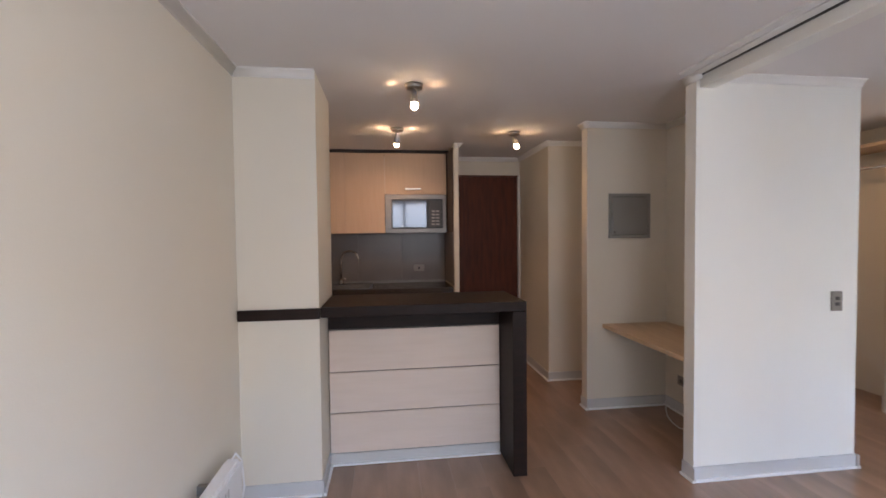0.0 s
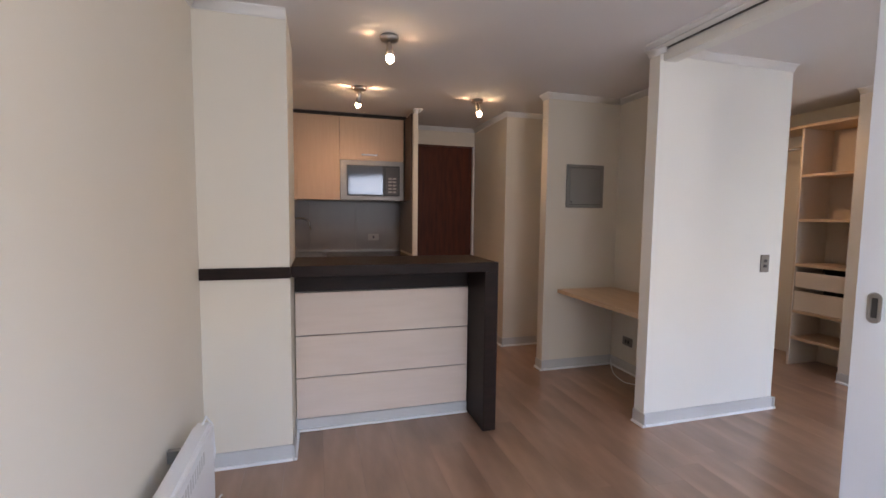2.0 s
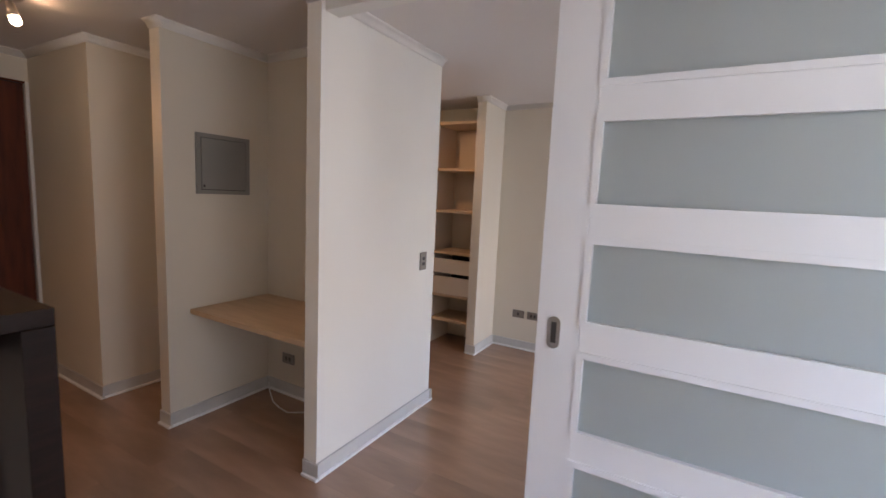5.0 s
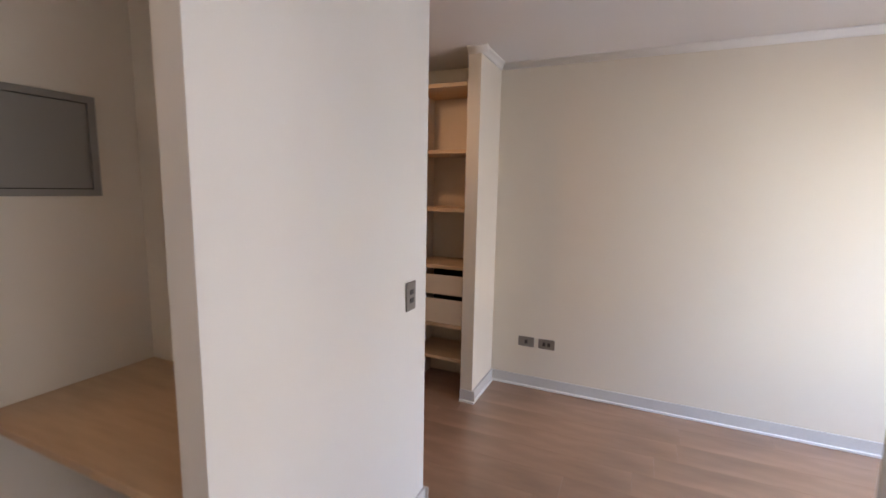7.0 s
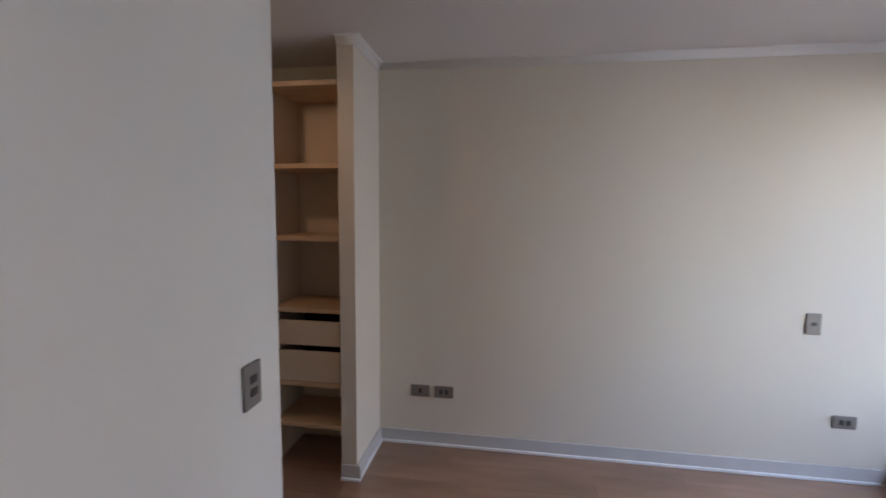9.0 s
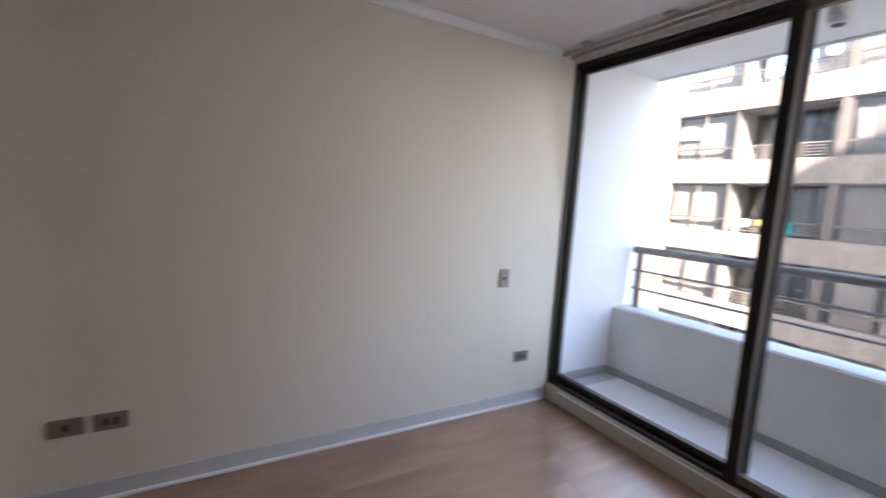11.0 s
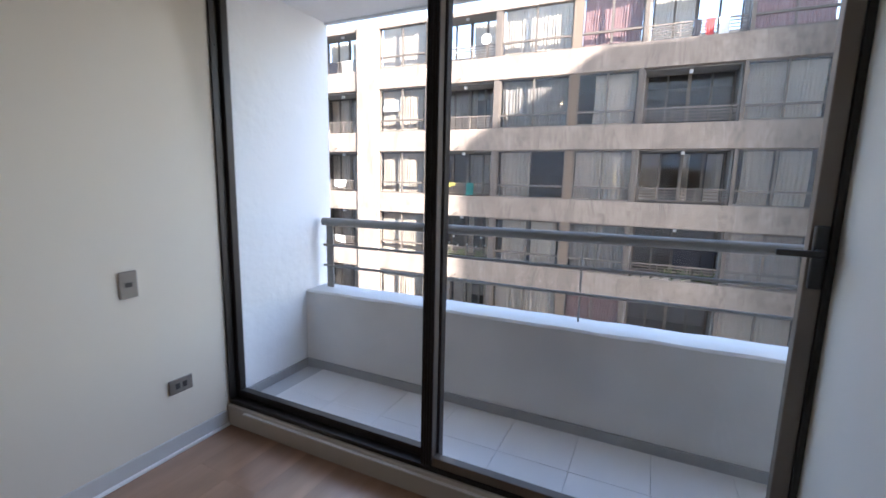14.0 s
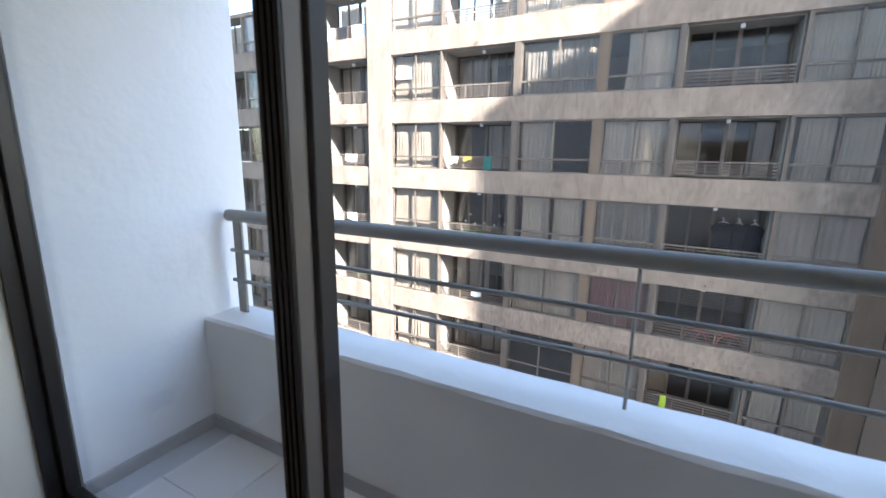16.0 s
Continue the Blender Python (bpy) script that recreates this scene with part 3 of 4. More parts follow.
# ---- ceiling spots ----
def spot(where, aim, watts):
    x, y = where
    s = thing("ceiling_spot", (x, y, H), "brushed nickel ceiling spot lamp with a lit warm bulb", "ceiling lamp", "ceiling spots")
    part("canopy", lathe(((0.052, H - 0.0005), (0.052, H - 0.018), (0.046, H - 0.026), (0.012, H - 0.028)), 28, origin=(x, y, 0)), NICKEL, s)
    j = Vector((x, y, H - 0.045))
    part("stem", tube([(x, y, H - 0.026), j], 0.007), NICKEL, s)
    d = Vector(aim).normalized()
    e = j + d * 0.10
    part("cup", tube([j - d * 0.012, j, j + d * 0.05, j + d * 0.075], [0.010, 0.016, 0.022, 0.026], 18), NICKEL, s)
    part("bulb", tube([j + d * 0.0755, j + d * 0.09, e, j + d * 0.112], [0.020, 0.022, 0.019, 0.008], 18), BULB, s, "glowing halogen bulb")
    spot_lamp("ceiling_spot_light", j + d * 0.135, d, watts, (1.0, 0.58, 0.30))
    # two added point lamps imitate the spot's light leaking over the ceiling
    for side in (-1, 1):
        lamp("added_ceiling_spill", (x + side * 0.12, y - 0.01, H - 0.028), watts * 0.026, (1.0, 0.60, 0.32), 0.006)
    return s


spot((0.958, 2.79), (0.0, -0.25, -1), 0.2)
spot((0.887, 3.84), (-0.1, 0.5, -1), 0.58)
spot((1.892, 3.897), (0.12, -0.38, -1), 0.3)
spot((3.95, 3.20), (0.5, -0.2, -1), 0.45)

# ---- closet ----
sh = thing("closet_shelving", (4.7, 2.9, 0), "open maple closet shelving with two drawers, empty", "shelving")
Y0, Y1, X0 = 2.688, 3.125, 4.61
part("side_panel", boxes((X0, XE - 0.004, Y0, Y0 + 0.02, 0.0, 2.085), bevel=0.0015), SHELF_WOOD, sh)
part("side_panel", boxes((X0, XE - 0.004, Y1 - 0.02, Y1, 0.0, 2.085), bevel=0.0015), SHELF_WHITE, sh)
part("back_panel", boxes((XE - 0.010, XE - 0.004, Y0 + 0.02, Y1 - 0.02, 0.0, 2.085)), SHELF_WHITE, sh)
part("top_shelf", boxes((X0 - 0.006, XE - 0.004, Y0 + 0.021, 3.995, 2.087, 2.113), bevel=0.0015), SHELF_WOOD, sh)
for z in (1.667, 1.281, 0.890, 0.476, 0.238):
    part("shelf", boxes((X0 + 0.002, XE - 0.011, Y0 + 0.021, Y1 - 0.021, z, z + 0.024), bevel=0.0015), SHELF_WOOD, sh)
for z0, z1 in ((0.708, 0.842), (0.504, 0.672)):
    dr = part("drawer", boxes((X0 + 0.006, X0 + 0.024, Y0 + 0.026, Y1 - 0.026, z0, z1), (X0 + 0.024, XE - 0.03, Y0 + 0.032, Y0 + 0.044, z0, z1 - 0.01),
                              (X0 + 0.024, XE - 0.03, Y1 - 0.044, Y1 - 0.032, z0, z1 - 0.01), (X0 + 0.024, XE - 0.03, Y0 + 0.044, Y1 - 0.044, z0, z0 + 0.01)), SHELF_WHITE, sh, "cream drawer front")
# dark sheet imitates the shade behind the drawer gaps
part("drawer_shadow_back", boxes((XE - 0.026, XE - 0.012, Y0 + 0.022, Y1 - 0.022, 0.502, 0.888)), GAP_SHADE, sh)
rod = thing("clothes_rod", (4.7, 3.6, 1.9), "chrome clothes rod in the closet", "rod")
part("tube", tube([(4.70, Y1, 1.93), (4.70, 3.998, 1.93)], 0.012), CHROME, rod)

# ---- panel heater on the living-room wall ----
ht = thing("panel_heater", (0.08, 1.9, 0), "white electric panel heater standing by the wall", "heater")
hb = bmesh.new()
box(hb, 0.055, 0.128, 1.50, 2.26, 0.035, 0.430)
bmesh.ops.bevel(hb, geom=hb.edges[:], offset=0.014, segments=3, affect="EDGES")
part("body", hb, PLASTIC, ht)
for k in range(16):
    part("grille_slot", boxes((0.1285, 0.1300, 1.62 + k * 0.03, 1.635 + k * 0.03, 0.335, 0.385)), SKIRT, ht)
for y in (1.62, 2.10):
    part("foot", boxes((0.012, 0.21, y - 0.02, y + 0.02, 0.0, 0.036), bevel=0.006), PLASTIC, ht)
    part("bracket", boxes((0.001, 0.056, y - 0.012, y + 0.012, 0.35, 0.40), bevel=0.002), PLATE, ht, "grey wall bracket")
part("thermostat", boxes((0.07, 0.12, 1.53, 1.60, 0.420, 0.450), bevel=0.008), PLASTIC, ht)
part("cable", tube([(0.09, 2.22, 0.425), (0.10, 2.255, 0.45), (0.115, 2.29, 0.40), (0.12, 2.30, 0.27), (0.095, 2.29, 0.12), (0.10, 2.31, 0.012), (0.12, 2.40, 0.008)], 0.0045, 8), PLASTIC, ht, "white power cable")


def cable(pts, name, label):
    c = thing(name, pts[0], label, "cable")
    part("cord", tube(pts, 0.004, 8), PLASTIC, c)


cable([(3.035, 3.49, 0.05), (2.99, 3.42, 0.014), (2.92, 3.30, 0.006), (2.885, 3.20, 0.006), (2.87, 3.10, 0.006), (2.93, 3.02, 0.006)], "floor_cable", "white cable lying on the floor under the desk")
cable([(2.547, 0.245, 0.44), (2.565, 0.265, 0.468), (2.60, 0.30, 0.478), (2.635, 0.335, 0.462), (2.66, 0.355, 0.41), (2.67, 0.36, 0.25), (2.66, 0.33, 0.06), (2.64, 0.27, 0.006)], "aerial_cable", "white cable looping out of the wall by the window")


# ---- bedroom window ----
win = tagged(new("window_1"), "dark bronze aluminium sliding window with two tall panes", "window", kind="structure")
WX0, WX1, WZ0, WZ1 = PX, XE, 0.115, 2.245
part("window_frame", boxes((WX1 - 0.014, WX1 - 0.001, YS - 0.09, YS + 0.005, WZ0, WZ1), (WX0 + 0.001, WX0 + 0.02, YS - 0.09, YS + 0.005, WZ0, WZ1),
                           (WX0 + 0.02, WX1 - 0.014, YS - 0.09, YS + 0.005, WZ0, WZ0 + 0.022), (WX0 + 0.02, WX1 - 0.014, YS - 0.09, YS + 0.005, WZ1 - 0.022, WZ1), bevel=0.002), BRONZE, win)


def sash(x0, x1, y, wl, wr, mat):
    s = part("sash", boxes((x0, x0 + wl, y - 0.02, y + 0.02, 0.138, 2.222), (x1 - wr, x1, y - 0.02, y + 0.02, 0.138, 2.222),
                           (x0 + wl, x1 - wr, y - 0.02, y + 0.02, 0.138, 0.178), (x0 + wl, x1 - wr, y - 0.02, y + 0.02, 2.186, 2.222), bevel=0.003), mat, win)
    g = part("pane", boxes((x0 + wl - 0.004, x1 - wr + 0.004, y - 0.003, y + 0.003, 0.174, 2.190)), GLASS, s, "clear window glass")
    g.visible_shadow = False
    return s


sash(3.735, WX1 - 0.0145, YS - 0.060, 0.050, 0.022, BRONZE)
s2 = sash(WX0 + 0.021, 3.80, YS - 0.020, 0.043, 0.053, BRONZE_LIT)
# dark ribs keep the front face darker than the painted-lit side
for x0, x1 in ((3.7475, 3.757), (3.763, 3.770), (3.776, 3.783), (3.789, 3.7995)):
    part("ribbed_cover", boxes((x0, x1, YS + 0.0005, YS + 0.006, 0.140, 2.220), bevel=0.0012), BRONZE, s2, "dark ribbed meeting stile")
part("cover_backing", boxes((3.757, 3.789, YS + 0.0004, YS + 0.0014, 0.142, 2.218)), BLACK, s2)
hd = part("handle", boxes((2.572, 2.604, YS + 0.0005, YS + 0.022, 1.062, 1.236), bevel=0.004), BLACK, s2, "black lever handle")
hb = boxes((2.58, 2.69, YS + 0.038, YS + 0.052, 1.152, 1.170), (2.58, 2.60, YS + 0.018, YS + 0.04, 1.15, 1.172), bevel=0.003)
part("lever", hb, BLACK, s2, "black lever handle")
for z in (0.24, 0.977, 1.418, 1.95):
    part("screw", tube([(XE - 0.0145, YS - 0.02, z), (XE - 0.019, YS - 0.02, z)], 0.007, 10), BLACK, win)
RAIL_METAL = material("grey_beige_rail", (0.40, 0.38, 0.35), 0.45, metal=0.3, spread=0.05)
cr = thing("curtain_rail", (3.7, -0.16, 2.27), "bare grey-beige double curtain rail above the window", "curtain rail")
for y in (-0.195, -0.125):
    part("rail", boxes((PX + 0.05, XE - 0.01, y - 0.011, y + 0.011, 2.262, 2.284), bevel=0.003), RAIL_METAL, cr)
for x in (2.75, 3.70, 4.25, 4.78):
    part("bracket", boxes((x - 0.03, x + 0.03, -0.235, -0.09, 2.2845, 2.2995), bevel=0.002), NICKEL, cr)
for x in (4.80, 4.66, 4.05, 4.0, 3.95, 3.2):
    part("glider", boxes((x - 0.008, x + 0.008, -0.199, -0.191, 2.245, 2.2615)), PLASTIC, cr)

# living-room window, behind the walk's start
win2 = tagged(new("window_2"), "dark bronze aluminium living-room window", "window", kind="structure")
part("window_frame", boxes((0.15, 0.20, YS - 0.09, YS - 0.01, 0.12, 2.22), (2.15, 2.2, YS - 0.09, YS - 0.01, 0.12, 2.22), (0.2, 2.15, YS - 0.09, YS - 0.01, 0.12, 0.17), (0.2, 2.15, YS - 0.09, YS - 0.01, 2.17, 2.22),
                           (1.15, 1.20, YS - 0.09, YS - 0.01, 0.17, 2.17)), BRONZE, win2)

# ---- balcony ----
BZ = 0.10
bfloor = structure("balcony_floor", boxes((-0.1, 4.98, -1.06, YS - 0.10, -0.12, BZ - 0.006)), GROUT, "grey tiled balcony floor")
structure("balcony_wall", boxes((4.98, 5.12, -1.10, YS - 0.10, -0.12, H + 0.1)), STUCCO, "white rough stucco balcony side wall")
structure("balcony_wall_far", boxes((-0.26, -0.1, -1.10, YS - 0.12, -0.12, H + 0.1)), STUCCO, "white rough stucco balcony side wall")
def lean(x):
    """The parapet and railing rise a little towards the west."""
    return (4.98 - x) * 0.012


pb = bmesh.new()
cross = ((-1.06, -0.12), (-0.855, -0.12), (-0.855, 0.600), (-0.866, 0.612), (-1.046, 0.616), (-1.06, 0.604))
rows = []
for i in range(41):
    x = 4.98 - i * 0.127
    rows.append([pb.verts.new((x, y + (0.003 * math.sin(i * 1.7 + q) if z > 0 else 0), z + (lean(x) + 0.002 * math.sin(i * 2.3 + q) if z > 0 else 0))) for q, (y, z) in enumerate(cross)])
for a, b in zip(rows, rows[1:]):
    for q in range(6):
        pb.faces.new((a[q], a[(q + 1) % 6], b[(q + 1) % 6], b[q]))
pb.faces.new(rows[0])
pb.faces.new(rows[-1][::-1])
structure("balcony_parapet", pb, PARAPET, "white rendered balcony parapet")
structure("balcony_ceiling", boxes((-0.26, 5.12, -1.10, YS - 0.10, H + 0.0, H + 0.15), (-0.26, 5.12, -1.10, -1.07, H - 0.012, H)), STUCCO, "white rendered balcony ceiling")
structure("balcony_skirting", boxes((-0.1, 4.98, -0.855, -0.84, BZ - 0.004, 0.15), (4.965, 4.98, -0.84, YS - 0.10, BZ - 0.004, 0.15)), SKIRT_TILE, "grey tile skirting of the balcony")
rl = thing("balcony_railing", (3.0, -0.95, 0.62), "grey painted steel balcony railing on the parapet", "railing")
part("handrail", tube([(4.94, -0.985, 1.048), (-0.1, -0.985, 1.048 + lean(-0.1))], 0.026, 18), RAIL_PAINT, rl)
for z in (0.894, 0.758):
    part("rod", tube([(4.94, -0.985, z), (-0.1, -0.985, z + lean(-0.1))], 0.0085, 10), RAIL_PAINT, rl)
part("post", boxes((4.862, 4.914, -0.991, -0.979, 0.612, 1.03), bevel=0.002), RAIL_PAINT, rl, "flat steel post")
for x in (3.296, 1.65, 0.10):
    part("post", tube([(x, -0.985, 0.610 + lean(x)), (x, -0.985, 1.03 + lean(x))], 0.005, 8), RAIL_PAINT, rl, "thin steel post")
bl = thing("balcony_lamp", (3.746, -0.535, H), "white ribbed cylindrical ceiling lamp of the balcony", "ceiling lamp")
prof = [(0.05, H), (0.05, H - 0.012)]
for k in range(4):
    prof += [(0.036, H - 0.014 - k * 0.014), (0.046, H - 0.017 - k * 0.014), (0.046, H - 0.024 - k * 0.014)]
prof += [(0.040, H - 0.068), (0.044, H - 0.071), (0.044, H - 0.104), (0.034, H - 0.106)]
part("body", lathe(prof, 24, origin=(3.746, -0.535, 0)), PLASTIC, bl)
part("lens", lathe(((0.024, H - 0.1065), (0.024, H - 0.110)), 16, origin=(3.746, -0.535, 0)), PLATE_DARK, bl)
tile_b = mesh_of("balcony_tile", boxes((0.0012, 0.3208, 0.0012, 0.3208, -0.006, 0.0), bevel=0.001), TILE)
for i in range(16):
    for j in range(2):
        x = 4.843 - 0.322 * (i + 1) + (0.322 if i == 0 else 0) * 0
        piece("tile", tile_b, bfloor, (x, -0.84 + j * 0.322 - 0.02, BZ))

# ---- the building opposite ----
FY = -13.99
PITCH, SPAN, SILL0 = 2.42, 0.77, 3.19
KS = list(range(-1, 6))
ground = structure("ground", boxes((-600, 600, -900, 600, -14.3, -14.0)), ASPHALT, "grey courtyard paving")
fb = thing("apartment_building", (5, FY, -14), "weathered concrete apartment block with balconies and curtained windows", "building")
FX0, FX1 = -9.0, 27.0
for k in KS:
    z = SILL0 - k * PITCH
    part("spandrel", boxes((FX0, FX1, FY - 0.25, FY, z - SPAN, z), bevel=0.01), CONCRETE, fb)
part("base_wall", boxes((FX0, FX1, FY - 0.25, FY, -14.0, SILL0 - KS[-1] * PITCH - SPAN - (PITCH - SPAN))), CONCRETE, fb)
part("top_wall", boxes((FX0, FX1, FY - 0.25, FY, SILL0 - KS[0] * PITCH + (PITCH - SPAN), SILL0 - KS[0] * PITCH + 1.5)), CONCRETE, fb)
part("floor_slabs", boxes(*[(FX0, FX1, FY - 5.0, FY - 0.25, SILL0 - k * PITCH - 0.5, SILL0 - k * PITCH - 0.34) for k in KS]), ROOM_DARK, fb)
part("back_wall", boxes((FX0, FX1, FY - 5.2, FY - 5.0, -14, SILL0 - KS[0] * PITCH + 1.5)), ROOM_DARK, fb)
ZT = SILL0 - KS[0] * PITCH + (PITCH - SPAN)
for x0, x1, proud, mat in ((5.54, 5.80, -0.03, CONCRETE_TAN), (13.25, 14.28, 0.06, CONCRETE), (-1.62, -0.98, 0.10, CONCRETE_TAN), (18.8, 19.4, 0.06, CONCRETE)):
    part("pillar", boxes((x0, x1, FY - 0.24, FY + proud, -14, ZT)), mat, fb)


def curtain_mesh(name, w, h, folds, mat, seed):
    r = random.Random(seed)
    bm = bmesh.new()
    n = folds * 6
    ph = [r.uniform(0, 6.28) for _ in range(4)]
    cols = []
    for i in range(n + 1):
        u = i / n
        col = []
        for j in range(5):
            v = j / 4
            d = (0.015 + 0.009 * math.sin(u * 11 + ph[2])) * math.sin(u * folds * 6.283 + ph[0] + 2.4 * math.sin(u * 4.3 + ph[1]) + 0.5 * v * math.sin(u * 8 + ph[3])) * (0.5 + 0.5 * v) + 0.012 * math.sin(v * 5 + u * 9 + ph[2])
            col.append(bm.verts.new((u * w + 0.03 * math.sin(v * 3 + ph[3]) * v, d, h * (1 - v) - (0.02 * abs(math.sin(u * folds * 3.14)) if j == 0 else 0))))
        cols.append(col)
    for a, b in zip(cols, cols[1:]):
        for j in range(4):
            f = bm.faces.new((a[j], b[j], b[j + 1], a[j + 1]))
            f.smooth = True
    return mesh_of(name, bm, mat)


WH = PITCH - SPAN
cur_sets = {key: [curtain_mesh("curtain", 0.9, WH - 0.06, 6 + q, mat, 7 * q + len(key) + ord(key)) for q in range(4)]
            for key, mat in (("c", CURTAIN), ("g", CURTAIN_GREY), ("d", CURTAIN_RED), ("t", CURTAIN_TAN))}
frame_cache, glass_cache = {}, {}


def win_frame(w, bar):
    key = (round(w, 2), bar)
    if key not in frame_cache:
        t = 0.05
        rows = [(0, t, -0.06, 0.0, 0, WH), (w - t, w, -0.06, 0, 0, WH), (w / 2 - 0.03, w / 2 + 0.03, -0.06, 0, 0, WH), (t, w - t, -0.06, 0, 0, t), (t, w - t, -0.06, 0, WH - t, WH)]
        if bar:
            rows.append((t, w - t, -0.065, 0.012, 0.40, 0.46))
        frame_cache[key] = mesh_of("window_frame", boxes(*rows), FRAME_GREY)
        glass_cache[key] = mesh_of("pane", boxes((0.02, w - 0.02, -0.034, -0.028, 0.02, WH - 0.02)), FAR_GLASS)
    return frame_cache[key], glass_cache[key]


def far_window(x0, x1, z, y, bar, drape):
    """One glazed bay; drape: c cream, g grey, d dull red across, l or r cream over one side, n none."""
    fm, gm = win_frame(x1 - x0, bar)
    w = new("window", fm)
    w.parent, w.matrix_parent_inverse = fb, fb.matrix_world.inverted()
    w.location = (x0, y, z)
    g = new("pane", gm)
    g.parent = w
    g.visible_shadow = False
    width = x1 - x0
    spans = {"l": [(0.52, 0.97)], "r": [(0.03, 0.55)], "n": [], "p": [(0.07, 0.45), (0.53, 0.90)], "q": [(0.05, 0.72)], "s": [(0.05, 0.40), (0.80, 0.97)]}.get(drape, [(0.03, 0.97)])
    for a, b in spans:
        c0 = fr.choice(cur_sets[{"g": "g", "d": "d", "t": "t"}.get(drape, "c")])
        m = max(1, round((b - a) * width / 0.9))
        for i in range(m):
            c = new("curtain", c0)
            c.parent = w
            c.location = (a * width + (b - a) * width * i / m, -0.20, 0.0)
            c.scale = ((b - a) * width / m / 0.9, 1, 1)


def far_rail(x0, x1, z):
    key = ("rail", round(x1 - x0, 2))
    if key not in frame_cache:
        bm = bmesh.new()
        w = x1 - x0
        for h in (0.08, 0.17, 0.26, 0.35):
            box(bm, 0, w, -0.01, 0.01, h, h + 0.022)
        box(bm, 0, w, -0.02, 0.02, 0.43, 0.47)
        for i in range(4):
            box(bm, w * i / 3 - 0.015 + (0.015 if i == 0 else 0) - (0.015 if i == 3 else 0), w * i / 3 + 0.015, -0.012, 0.012, 0, 0.43)
        frame_cache[key] = mesh_of("railing", bm, FAR_RAIL)
    o = new("railing", frame_cache[key])
    o.parent, o.matrix_parent_inverse = fb, fb.matrix_world.inverted()
    o.location = (x0, FY - 0.12, z)


bays = (("w", -0.98, 0.94), ("b", 1.00, 3.58), ("w", 3.70, 5.54), ("w", 5.80, 8.20), ("b", 8.42, 11.1), ("w", 11.15, 13.25),
        ("b", 14.28, 16.75), ("w", 16.8, 18.8), ("w", 19.4, 21.3), ("b", 21.4, 23.9), ("w", 24.0, 26.2), ("w", -6.9, -4.65))
fr = random.Random(11)
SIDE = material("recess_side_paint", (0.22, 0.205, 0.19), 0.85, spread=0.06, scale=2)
# one letter a glazed leaf, storey by storey, bays as listed above (two leaves in a balcony bay)
# storey 0: first two g curtains stand in for a pale room and milky reflections
DRAPES = {-1: "dncdccncccccccgcccg", 0: "cnnqgsgcccgpcggccgg", 1: "pslclcncccdcpgccggc", 2: "tnngpsncpgcccggcccg",
          3: "cnndcspccggcccggccc", 4: "pnlcncgccgccgcccggc", 5: "gcncgccgccccgcgcccg"}
for k in KS:
    z = SILL0 - k * PITCH
    code = iter(DRAPES[k])
    for kind, x0, x1 in bays:
        if kind == "w":
            far_window(x0, x1, z, FY - 0.06, True, next(code))
        else:
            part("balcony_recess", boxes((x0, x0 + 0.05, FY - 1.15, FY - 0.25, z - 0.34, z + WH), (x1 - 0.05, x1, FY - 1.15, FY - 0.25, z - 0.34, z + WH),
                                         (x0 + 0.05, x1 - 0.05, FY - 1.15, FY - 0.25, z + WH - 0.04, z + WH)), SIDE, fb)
            mid = (x0 + x1) / 2
            far_window(x0 + 0.06, mid, z, FY - 1.1, False, next(code))
            far_window(mid, x1 - 0.06, z, FY - 1.1, False, next(code))
            far_rail(x0 + 0.02, x1 - 0.02, z)
part("jamb_strips", boxes(*[(x, x + w, FY - 0.24, FY - 0.02, -14, ZT) for x, w in ((0.94, 0.06), (3.58, 0.12), (8.20, 0.22), (11.10, 0.05), (16.75, 0.05), (21.3, 0.1), (23.9, 0.1))]), FRAME_GREY, fb)

# unseen tower, placed so that its shade falls across the block
shade = thing("shade_tower", (-30, 0, -14), "plain unseen concrete tower, placed to shade the block opposite", "building")
part("wall", boxes((-45, -21.36, -1.0, 1.48, -14, 21.86)), CONCRETE, shade)
# mostly unseen wing; depth and height chosen to keep sky light off the facade
wing = thing("building_wing", (-5, FY + 1.2, -14), "tan painted wing of the block opposite, its depth chosen to shade it", "building")
part("wall", boxes((-9.0, -1.64, FY + 0.12, FY + 2.3, -14, 8.0)), CONCRETE_TAN, wing)
# unseen walls, height and width chosen to block sky light and fill reflections
own = thing("own_building", (2, 3, -14), "plain unseen rendered walls of the building under, over and beside the flat", "building")
part("wall", boxes((-8, 14, YS - 0.1, 12, -14, -0.13), (-8, 14, YS - 0.1, 12, H + 0.16, 30.0), (14, 34, YS - 0.1, 12, -14, 30.0),
                   (-8, -0.4, YS - 0.1, YS + 0.3, -0.13, H + 0.16), (5.4, 14, YS - 0.1, YS + 0.3, -0.13, H + 0.16)), PARAPET, own)


# ---- what hangs and stands on the balconies opposite ----
CLOTH = {name: material(name + "_cloth", col, 0.9, spread=0.12, scale=6) for name, col in
         (("white", (0.62, 0.62, 0.60)), ("teal", (0.02, 0.13, 0.115)), ("navy", (0.012, 0.013, 0.02)), ("red", (0.35, 0.05, 0.05)), ("sand", (0.42, 0.32, 0.22)), ("lime", (0.32, 0.45, 0.04)), ("yellow", (0.24, 0.20, 0.05)))}
LEAF = material("plant_leaf", (0.07, 0.12, 0.03), 0.6, spread=0.3, scale=9)
CLAY = material("clay_pot", (0.28, 0.12, 0.07), 0.8, spread=0.1)


